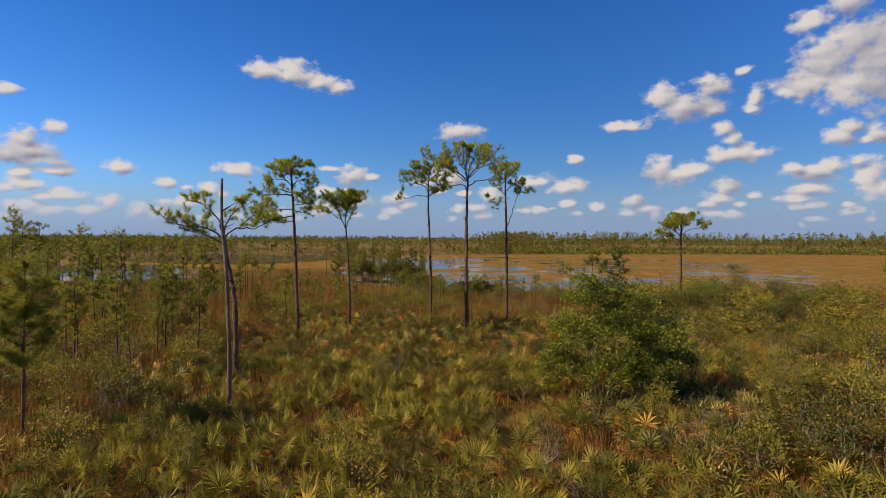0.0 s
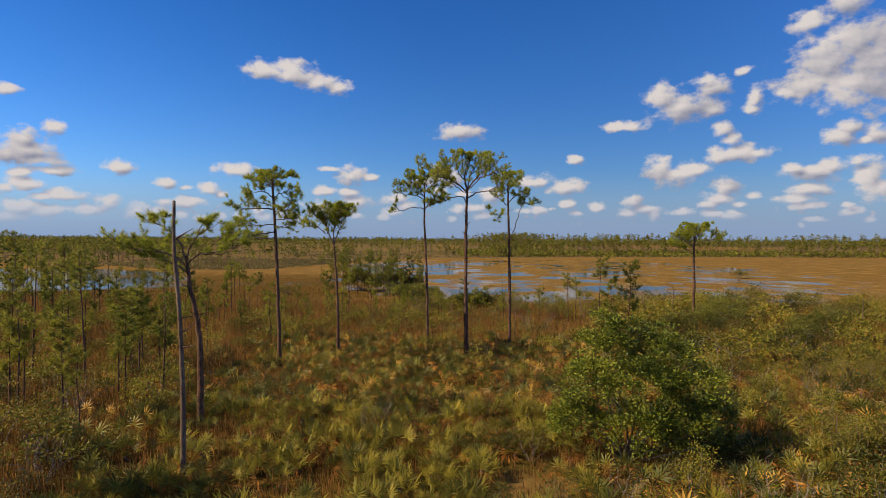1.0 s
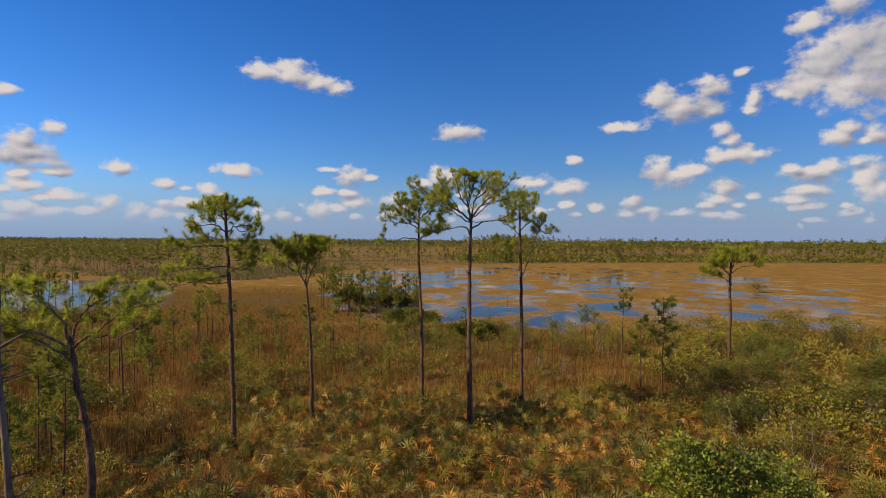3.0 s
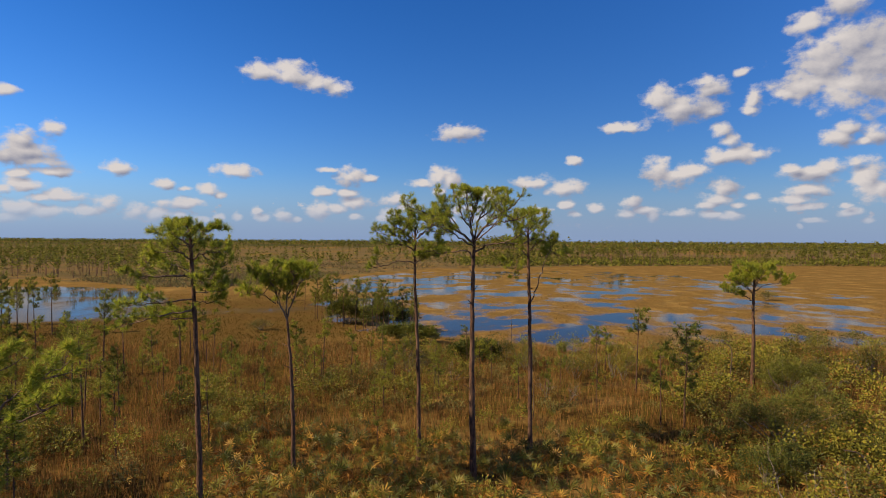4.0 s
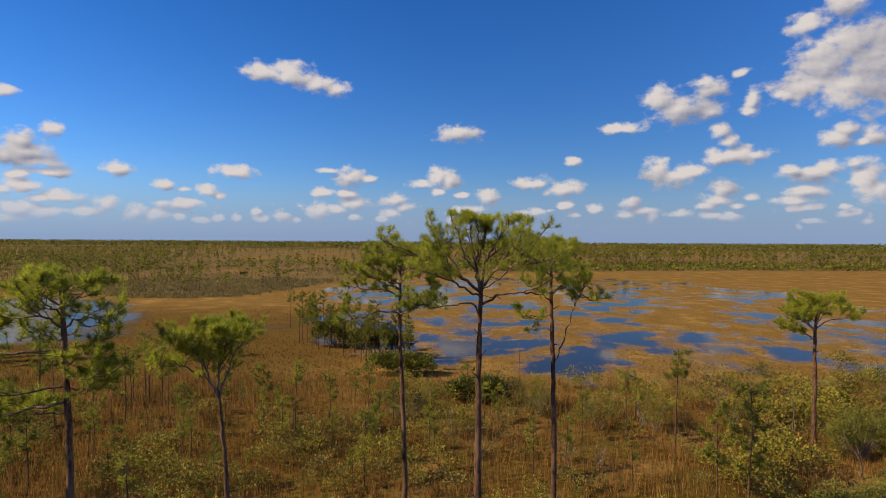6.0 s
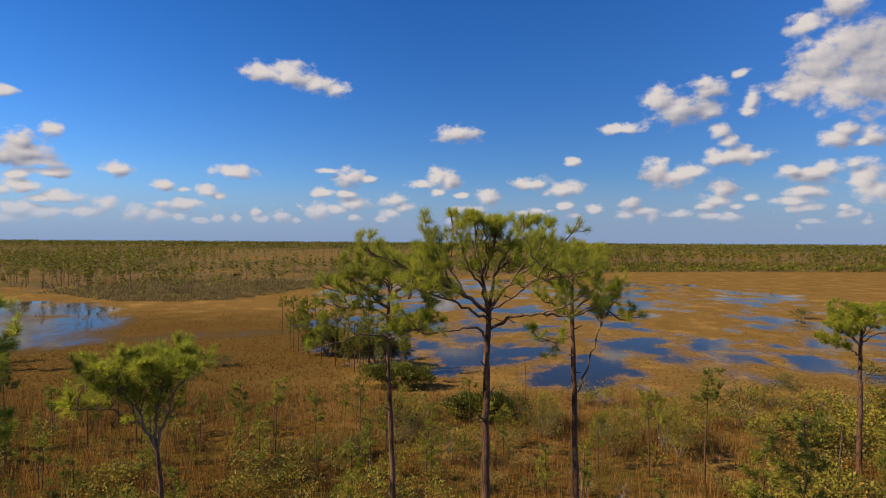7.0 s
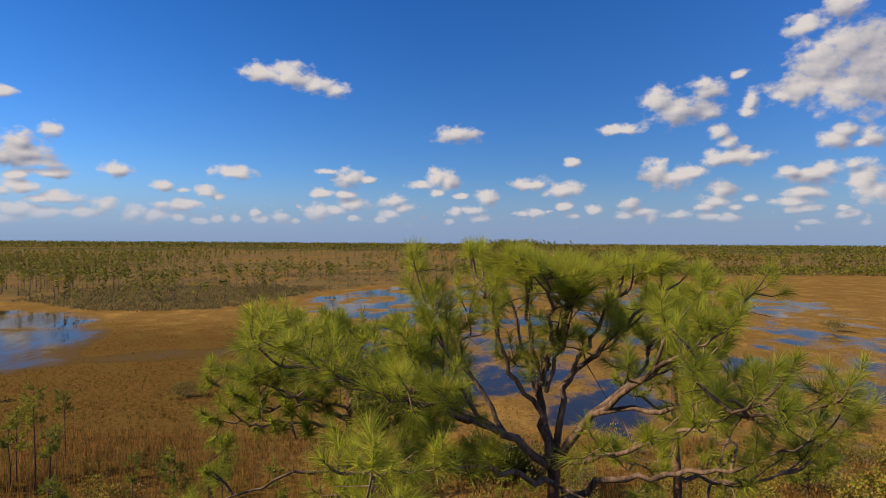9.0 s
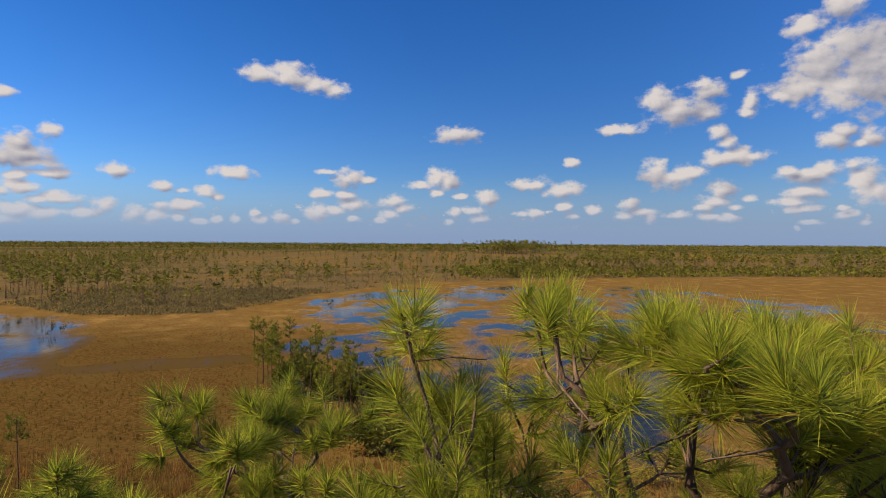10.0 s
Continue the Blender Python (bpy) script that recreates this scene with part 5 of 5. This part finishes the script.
def frond_poses(rng, size, few=False):
    """Poses of a plant's fronds, and which of them are dead."""
    n = rng.integers(5, 8) if few else rng.integers(8, 12)
    out = []
    a0 = rng.uniform(0, 360)
    for k in range(n):
        dead = k < rng.integers(0, 5)
        tilt = rng.uniform(25, 55) if dead else rng.uniform(-14, 42)
        m = pose(0, 0, 0.17, 0, 0, a0 + k * 137.5) @ pose(0, 0, 0, 0, tilt, 0) @ Matrix.Scale(rng.uniform(0.75, 1.12), 4)
        out.append((m, dead, int(rng.integers(0, 3))))
    return out


def plant_palmetto(rng, x, y, size):
    t = tagged(new("palmetto"), "saw palmetto with fan fronds, some dead and brown", "palmetto", "saw palmettos")
    t.matrix_basis = pose(x, y, float(land(np.array(x), np.array(y))), 0, 0, rng.uniform(0, 360)) @ Matrix.Scale(size, 4)
    part("stem", STEM_MESH, t)
    for m, dead, k in frond_poses(rng, size):
        f = part("dead_frond" if dead else "frond", DEAD_MESH[0] if dead else FROND_MESH[k], t)
        f.matrix_basis = m


def scrub_zone(x, y):
    """Palmetto share, shrub share and grass share at a place on the near side of the marsh."""
    belt = step(y + 3 * fbm(x / 8, y / 8, 2), 49, 55)
    west = step(-x + 4 * fbm(x / 9 + 5, y / 9, 2), 11, 16)
    east = step(x - 0.16 * y + 4 * fbm(x / 9 - 5, y / 9, 2), 5, 12)
    palm = (1 - belt) * (1 - 0.8 * west) * (1 - 0.25 * east)
    shrub = (1 - belt) * (0.20 + 0.30 * west + 0.46 * east) + belt * (0.44 + 0.22 * step(x, 8, 22) + 0.5 * step(-x, 0, 8) * (1 - step(y, 62, 70)))
    return palm, shrub, belt, west, east


def in_view(x, y):
    return abs(x) < 0.80 * (y + 1.5) + 4


KEEP_CLEAR = [(A, 0.6), (B, 0.5), (C, 0.5), (D, 0.5), (E, 0.5), (F, 0.6), (G, 0.6), ((7.6, 27.0), 2.0), ((20.5, 51), 1.6), ((27.5, 62.5), 1.3)]


def clear(x, y):
    return all((x - p[0]) ** 2 + (y - p[1]) ** 2 > r * r for p, r in KEEP_CLEAR)


rng = np.random.default_rng(81)
palm_stuff, dead_stuff, n_palm, n_far_palm = Buf(), Buf(), 0, 0
cell = 0.86
for gx0 in np.arange(-46, 52, cell):
    for gy0 in np.arange(6.5, 60, cell):
        x, y = gx0 + rng.uniform(-0.45, 0.45), gy0 + rng.uniform(-0.45, 0.45)
        if not in_view(x, y) or not clear(x, y):
            continue
        palm, shrub, belt, west, east = (float(v) for v in scrub_zone(np.array(x), np.array(y)))
        clump = float(fbm(np.array(x / 3.2), np.array(y / 3.2), 2))
        if rng.uniform() > palm * (0.84 + 0.8 * clump):
            continue
        size = rng.uniform(0.8, 1.2)
        if n_palm < 290 and -12 < x < 11 and 15 < y < 33:
            plant_palmetto(rng, x, y, size)
            n_palm += 1
        else:
            base = pose(x, y, float(land(np.array(x), np.array(y))), 0, 0, rng.uniform(0, 360)) @ Matrix.Scale(size, 4)
            for m, dead, k in frond_poses(rng, size, y > 33):
                (dead_stuff if dead else palm_stuff).take(DEADS[0] if dead else FRONDS[k], base @ m)
            n_far_palm += 1
tagged(new("palmetto_thicket", palm_stuff.mesh("palmetto_thicket", FROND)), "thicket of saw palmetto fans on the ground", "palmetto", kind="stuff")
tagged(new("dead_fronds", dead_stuff.mesh("dead_fronds", DEAD_FROND)), "dry brown palmetto fronds lying in the thicket", "dead fronds", kind="stuff")

# shrubs: the nearer ones as things, the rest as scrub
rng = np.random.default_rng(82)
n_shrub = 0
for k in range(30):
    x = rng.uniform(-6, 24) if k < 18 else rng.uniform(24, 48)
    y = 76 - 0.006 * (x - 12) ** 2 + rng.uniform(-9, 1) if k < 18 else rng.uniform(62, 74)
    if clear(x, y):
        plant_shrub(int(rng.choice([0, 2, 3, 4])), x, y, rng.uniform(1.4, 2.1), rng.uniform(0, 360))
        n_shrub += 1
scrub_leaf, scrub_grey, scrub_wood = Buf(), Buf(), Buf()
for gx0 in np.arange(-70, 72, 1.35):
    for gy0 in np.arange(6, 84, 1.35):
        x, y = gx0 + rng.uniform(-0.65, 0.65), gy0 + rng.uniform(-0.65, 0.65)
        if not in_view(x, y) or not clear(x, y) or float(wetness(np.array(x), np.array(y))) > -0.05:
            continue
        palm, shrub, belt, west, east = (float(v) for v in scrub_zone(np.array(x), np.array(y)))
        fade = 1 - 0.93 * float(step(np.array(y), 66 + 16 * step(x, -16, 4), 76 + 10 * step(x, -16, 4)))
        clump = float(fbm(np.array(x / 4.5 + 40), np.array(y / 4.5), 2))
        if rng.uniform() > shrub * fade * (0.62 + (1.0 + 1.0 * belt) * clump):
            continue
        kind = int(rng.choice([0, 1, 2, 4], p=[0.3, 0.3, 0.15, 0.25])) if rng.uniform() > 0.18 + 0.3 * belt else 3
        size = rng.uniform(0.7, 1.25) * (1 + 0.36 * east + 0.1 * west) * (1.0 + 0.35 * clump if belt > 0.5 else 1)
        turn = rng.uniform(0, 360)
        if n_shrub < 295 and (-12 < x < 30 and 12 < y < 42):
            plant_shrub(kind, x, y, size, turn)
            n_shrub += 1
        else:
            m = pose(x, y, float(land(np.array(x), np.array(y))) - 0.02, 0, 0, turn) @ Matrix.Scale(size, 4)
            (scrub_grey if SHRUBS[kind][4] is GREY_LEAF else scrub_leaf).take(SHRUBS[kind][5 if y < 17 else 1 if y < 36 else 6], m)
            if y < 40:
                scrub_wood.take(SHRUBS[kind][0], m)
tagged(new("scrub", scrub_leaf.mesh("scrub_leaves", SHRUB_LEAF)), "olive-green low scrub in the dry grass", "scrub", kind="stuff")
tagged(new("scrub", scrub_grey.mesh("grey_scrub_leaves", GREY_LEAF)), "grey-green low scrub in the dry grass", "scrub", kind="stuff")
tagged(new("scrub_stems", scrub_wood.mesh("scrub_stems", TWIG)), "thin grey stems of the low scrub", "stems", kind="stuff")


# ---------------------------------------------------------------- bare shrubs and dead wood
def bare_shrub(seed, height, stems):
    rng = np.random.default_rng(seed)
    b = Buf()

    def grow(p, d, ln, r, depth):
        q = p + d * ln * 0.5 + rng.normal(0, 0.06 * ln, 3)
        e = p + d * ln + rng.normal(0, 0.1 * ln, 3)
        tube(b, spline([p, q, e], 2), np.linspace(r, r * 0.55, 5), 4)
        if depth:
            for k in range(rng.integers(2, 4)):
                grow(q if k == 0 else e, unit(d + rng.normal(0, 0.55, 3) + [0, 0, 0.15]), ln * rng.uniform(0.5, 0.8), r * 0.55, depth - 1)

    for k in range(stems):
        a = rng.uniform(0, 6.28)
        grow(np.array([math.cos(a) * 0.1, math.sin(a) * 0.1, -0.05]), unit(np.array([math.cos(a) * 0.5, math.sin(a) * 0.5, 1.0])), height * 0.45, 0.022, 3)
    return b.mesh("bare_shrub", TWIG)


BARE = [bare_shrub(91, 2.2, 4), bare_shrub(92, 1.6, 5), bare_shrub(93, 3.0, 2)]
rng = np.random.default_rng(94)
for kind, x, y, s in ((1, 2.9, 18.5, 1.0), (0, 9.6, 21.5, 0.9), (0, 10.8, 22.0, 1.0), (1, 6.0, 23.0, 1.0), (2, 15.6, 41.5, 1.1), (2, 17.0, 39.5, 1.0), (0, 19.5, 34.0, 1.1),
                      (1, -14.5, 26.0, 1.0), (0, -13.5, 24.0, 0.9), (1, 13.0, 17.0, 1.1), (0, 8.2, 18.5, 1.0), (2, 24.0, 44.0, 1.0), (1, 4.0, 16.0, 0.9), (2, 28.5, 60.5, 1.0),
                      (0, -2.5, 31.0, 0.7), (1, 22.0, 30.0, 1.1), (0, 8.5, 62.0, 0.9), (1, 10.0, 61.0, 1.0), (0, -17.0, 31.5, 1.0), (1, 27.0, 38.0, 1.2), (0, 12.0, 20.0, 1.0)):
    ob = tagged(new("bare_shrub", BARE[kind]), "leafless grey twiggy shrub among the palmettos", "bare shrub", "bare shrubs")
    ob.matrix_basis = pose(x, y, float(land(np.array(x), np.array(y))), 0, 0, rng.uniform(0, 360)) @ Matrix.Scale(s, 4)


def dead_stick(x, y, pts, r, label):
    b = Buf()
    ln = spline(pts, 5)
    tube(b, ln, np.linspace(r, r * 0.35, len(ln)), 6)
    ob = tagged(new("dead_tree", b.mesh("dead_trunk", DEADWOOD)), label, "dead tree")
    ob.location = (x, y, 0.05)


dead_stick(22.8, 62.0, [(0, 0, -0.1), (0, 0, 2.0), (0.05, 0, 3.9), (-0.7, 0.1, 4.5)], 0.06, "thin pale dead trunk with a bent broken top")
dead_stick(25.5, 59.5, [(0, 0, -0.1), (-0.2, 0, 1.2), (-0.9, 0, 2.2), (-1.2, 0, 2.9)], 0.07, "crooked pale dead trunk leaning in the scrub")
dead_stick(21.8, 45.5, [(0, 0, -0.1), (-0.15, 0, 1.0), (-0.6, 0, 1.7), (-1.4, 0, 1.9)], 0.07, "crooked pale dead limb standing in the scrub")
dead_stick(6.6, 56.5, [(0, 0, -0.1), (0.02, 0, 1.6), (-0.08, 0, 3.4)], 0.03, "thin straight dead stem in the grass")
dead_stick(7.8, 79.5, [(0, 0, -0.1), (0.02, 0, 2.6), (-0.1, 0, 4.6)], 0.05, "thin dead stem at the water's edge")
dead_stick(40.5, 60.5, [(0, 0, -0.1), (0.0, 0, 1.8), (0.05, 0, 3.2)], 0.07, "short straight dead trunk in the scrub")

# ---------------------------------------------------------------- grasses


def blades(x, y, z, rng, per, height, width, lean=0.35, seedhead=False):
    """Tufts of grass: per blades at each place."""
    n = len(x)
    a = rng.uniform(0, 6.28, (n, per))
    h = height * rng.uniform(0.55, 1.2, (n, per)) * rng.uniform(0.7, 1.2, (n, 1))
    tilt = lean * rng.uniform(0.1, 1.0, (n, per))
    root = np.stack([x[:, None] + rng.normal(0, 0.07, (n, per)), y[:, None] + rng.normal(0, 0.07, (n, per)), np.broadcast_to(z[:, None], (n, per)) - 0.02], -1)
    tip = root + np.stack([np.cos(a) * h * tilt, np.sin(a) * h * tilt, h], -1)
    b = rng.uniform(0, 6.28, (n, per))
    side = np.stack([np.cos(b), np.sin(b), b * 0], -1) * width * 0.5
    v = np.stack([root - side, root + side, tip], 2).reshape(-1, 3)
    buf = Buf()
    buf.add(v, np.arange(n * per * 3).reshape(-1, 3))
    return buf


rng = np.random.default_rng(101)
x, y = rng.uniform(-62, 62, 136000), rng.uniform(7, 84, 136000)
x[:26000], y[:26000] = rng.uniform(-22, 20, 26000), rng.uniform(7, 34, 26000)
x[26000:40000], y[26000:40000] = rng.uniform(-42, -9, 14000), rng.uniform(18, 60, 14000)
palm, shrub, belt, west, east = scrub_zone(x, y)
keep = (np.abs(x) < 0.80 * (y + 1.5) + 4) & (rng.uniform(size=len(x)) < 0.55 + 0.3 * np.maximum(belt, west * 0.8)) & (wetness(x, y) < -0.02)
keep &= rng.uniform(size=len(x)) < 0.45 + 0.6 * fbm(x / 3, y / 3, 3) + 0.25
x, y = x[keep], y[keep]
tall = 0.62 + 0.28 * step(y, 48, 56) + 0.3 * step(fbm(x / 2.6 + 70, y / 2.6, 2), 0.15, 0.45) + 0.2 * west[keep]
tagged(new("dry_grass", blades(x, y, land(x, y), rng, 5, tall[:, None], 0.027).mesh("dry_grass", GRASS, False)), "tan and rust-brown dry grass between the shrubs", "grass", kind="stuff")

x, y = rng.uniform(-90, 100, 95000), 74 + 76 * rng.uniform(0, 1, 95000) ** 1.3
x[:35000], y[:35000] = rng.uniform(-95, -4, 35000), 72 + 76 * rng.uniform(0, 1, 35000) ** 1.2
wet = wetness(x, y)
keep = (inside(MEADOW, x, y) > -3) & (np.abs(x) < 0.82 * (y + 4)) & (y < 150)
keep &= rng.uniform(size=len(x)) < np.where(wet > 0.05, 0.03, np.where(wet > -0.03, 0.35, 0.55 + 0.3 * fbm(x / 6, y / 6, 2)))
keep &= rng.uniform(size=len(x)) < 1 - 0.85 * step(y, 84, 118)
x, y = x[keep], y[keep]
dull = (x + 14 * fbm(x / 30, y / 30, 2) < -11) & (y + 14 * fbm(x / 12 + 3, y / 12, 2) < 143)
for name, label, mat, m in (("marsh_sedge", "golden-brown sedge standing in shallow marsh water", SEDGE, ~dull), ("brown_sedge", "dull brown dead sedge of the wet meadow", BROWN_SEDGE, dull)):
    tagged(new(name, blades(x[m], y[m], land(x[m], y[m]), rng, 4, 0.32, 0.028, 0.7).mesh(name, mat, False)), label, "sedge", kind="stuff")

# low bushes out in the marsh
w, l = leafy(111, [(0, 0, 0.6, 1.5, 1.2, 0.7), (1.0, 0.4, 0.5, 1.0, 0.9, 0.6)], 70, 14, 0.2, 0.16, 0.09, 0.02)
BUSH_W, BUSH_L = w.mesh("marsh_bush_stems", TWIG), l.mesh("marsh_bush_leaves", GREY_LEAF)
for x, y, s in ((68.5, 140.0, 1.5), (34.7, 87.5, 1.0), (46.0, 92.0, 1.2), (-24.0, 96.0, 1.0), (30.0, 79.0, 0.8), (44.0, 84.0, 1.0), (51.0, 88.0, 1.1)):
    t = tagged(new("marsh_bush"), "low grey-green bush alone in the marsh", "shrub", "marsh bushes")
    t.matrix_basis = pose(x, y, max(0.0, float(land(np.array(x), np.array(y)))), 0, 0, 37 * x) @ Matrix.Scale(s, 4)
    part("stem", BUSH_W, t), part("foliage", BUSH_L, t)

# ---------------------------------------------------------------- far scrub and woods
rng = np.random.default_rng(121)


def far_trees(buf, wood, x, y, h, rng, clumps, size, crown_from=(0.22, 0.62)):
    """Many distant pines: a thin trunk and a ragged crown of small leafy triangles each."""
    n = len(x)
    z = land(x, y)
    a = rng.uniform(0, 6.28, (n, 1))
    r = 0.012 * h
    base = np.stack([x, y, z - 0.2], -1)
    topp = base + np.stack([rng.normal(0, 0.03, n) * h, rng.normal(0, 0.03, n) * h, h * 0.95], -1)
    ring = np.stack([np.cos(a + np.array([[0, 2.1, 4.2]])), np.sin(a + np.array([[0, 2.1, 4.2]])), np.zeros((n, 3))], -1) * r[:, None, None]
    v = np.concatenate([base[:, None] + ring, topp[:, None]], 1).reshape(-1, 3)
    k = np.arange(n)[:, None] * 4
    wood.add(v, np.concatenate([k + np.array([[0, 1, 3]]), k + np.array([[1, 2, 3]]), k + np.array([[2, 0, 3]])]))
    low = rng.uniform(*crown_from, (n, 1))
    f = low + (1 - low) * rng.uniform(0, 1, (n, clumps)) ** 0.8
    wide = (0.075 + 0.05 * rng.uniform(0, 1, (n, 1))) * h[:, None] * np.sin(np.clip((f - low) / (1 - low), 0.08, 0.93) * 2.6 + 0.35)
    ph = rng.uniform(0, 6.28, (n, clumps))
    rad = wide * rng.uniform(0.3, 1.15, (n, clumps)) * 1.25
    c = base[:, None] + (topp - base)[:, None] * f[..., None] + np.stack([np.cos(ph) * rad, np.sin(ph) * rad, rng.normal(0, 0.02, (n, clumps)) * h[:, None]], -1)
    s = size * rng.uniform(0.6, 1.3, (n, clumps))[..., None, None]
    tri = rng.normal(size=(n, clumps, 3, 3)) * np.array([1, 1, 0.7]) * s
    buf.add((c[:, :, None] + tri).reshape(-1, 3), np.arange(n * clumps * 3).reshape(-1, 3))


crown, wood = Buf(), Buf()
# pines scattered over the savanna to the west and north
x, y = rng.uniform(-420, 70, 5200), rng.uniform(150, 640, 5200)
dens = 0.10 + 0.55 * fbm(x / 60, y / 60, 3) + 0.06 * step(y, 420, 560) + 0.85 * step(-x - 0.2 * (y - 300), 100, 170) * (1 - 0.6 * step(y, 420, 520))
dens = dens + 0.75 * np.exp(-((y - 276 + 0.3 * (x + 30)) / 17.0) ** 2) * step(x, -80, -50) * (1 - step(x, 20, 50))      # the row along the far shore
keep = (inside(MEADOW, x, y) < -6) & (np.abs(x) < 0.85 * (y + 10)) & (rng.uniform(size=len(x)) < dens)
x, y = x[keep], y[keep]
far_trees(crown, wood, x, y, rng.uniform(4.5, 9.5, len(x)), rng, 40, 0.33, (0.3, 0.6))
# the pine wood along the marsh to the north-east
x, y = rng.uniform(25, 420, 1700), rng.uniform(296, 420, 1700)
keep = (inside(MEADOW, x, y) + 22 * fbm(x / 30, y / 30, 3) < -5) & (rng.uniform(size=len(x)) < 0.65 + 0.5 * fbm(x / 30, y / 30, 2))
x, y = x[keep], y[keep]
far_trees(crown, wood, x, y, (6.0 + 7.8 * rng.uniform(0, 1, len(x)) ** 0.7 + 1.5 * fbm(x / 25, y / 25, 2)) * step(x, -10, 90).clip(0.6, 1), rng, 60, 0.36, (0.42, 0.66))
# pines to the west of the near marsh
x, y = rng.uniform(-260, -50, 1100), rng.uniform(60, 230, 1100)
keep = (np.abs(x) < 0.85 * (y + 10)) & ((inside(MEADOW, x, y) < -2) | (x < -120)) & (rng.uniform(size=len(x)) < 0.6)
x, y = x[keep], y[keep]
far_trees(crown, wood, x, y, rng.uniform(5.0, 10.0, len(x)), rng, 46, 0.30)
# a clump of taller trees on the skyline
x, y = 100 + rng.normal(0, 30, 160), 860 + rng.normal(0, 25, 160)
far_trees(crown, wood, x, y, rng.uniform(14, 21, 160), rng, 40, 0.9)
# woods out to the horizon
y = 900 + 3300 * rng.uniform(0, 1, 9000) ** 1.5
x = rng.uniform(-0.85, 0.85, 9000) * y
keep = rng.uniform(size=len(x)) < 0.6 + 0.6 * fbm(x / 200, y / 120, 3)
x, y = x[keep], y[keep]
far_trees(crown, wood, x, y, rng.uniform(8, 14, len(x)), rng, 20, 1.0)
# green undergrowth below the north-eastern wood
x, y = rng.uniform(10, 420, 5200), 300 + 110 * rng.uniform(0, 1, 5200) ** 1.2
keep = inside(MEADOW, x, y) < -2
x, y = x[keep], y[keep]
c = np.stack([x, y, land(x, y) + 1.1], -1)[:, None] + rng.normal(0, 0.9, (len(x), 8, 3))
crown.add((c[:, :, None] + rng.normal(0, 0.45, (len(x), 8, 3, 3))).reshape(-1, 3), np.arange(len(x) * 24).reshape(-1, 3))
tagged(new("far_woods", crown.mesh("far_woods", FAR_LEAF, False)), "distant open pine woods and savanna trees", "woods", kind="stuff")
tagged(new("far_trunks", wood.mesh("far_trunks", BARK, False)), "thin grey trunks of the distant pines", "trunks", kind="stuff")

# rough scrub on the far shore
x, y = rng.uniform(-330, 60, 17000), rng.uniform(150, 420, 17000)
keep = (inside(MEADOW, x, y) < -1) & (np.abs(x) < 0.85 * (y + 10)) & (rng.uniform(size=len(x)) < 0.30 + 1.1 * fbm(x / 22, y / 22, 3))
x, y = x[keep], y[keep]
x = np.concatenate([x, -54 + rng.normal(0, 7, 260), rng.uniform(20, 400, 600), rng.uniform(-105, -36, 3000), -50 + rng.normal(0, 5, 260)])
y = np.concatenate([y, 222 + rng.normal(0, 4, 260), rng.uniform(306, 350, 600), 164 + 70 * rng.uniform(0, 1, 3000) ** 1.3, 204 + rng.normal(0, 4, 260)])
keep = inside(MEADOW, x, y) < 0
x, y = x[keep], y[keep]
c = np.stack([x, y, land(x, y) + 0.3], -1)[:, None] + rng.normal(0, 0.6, (len(x), 10, 3)) * np.array([1, 1, 0.4])
tri = rng.normal(0, 0.17, (len(x), 10, 3, 3)) * np.array([1, 1, 1.5])
fb = Buf()
fb.add((c[:, :, None] + tri).reshape(-1, 3), np.arange(len(x) * 30).reshape(-1, 3))
tagged(new("far_scrub", fb.mesh("far_scrub", FAR_SCRUB, False)), "grey-green scrub on the far shore", "scrub", kind="stuff")
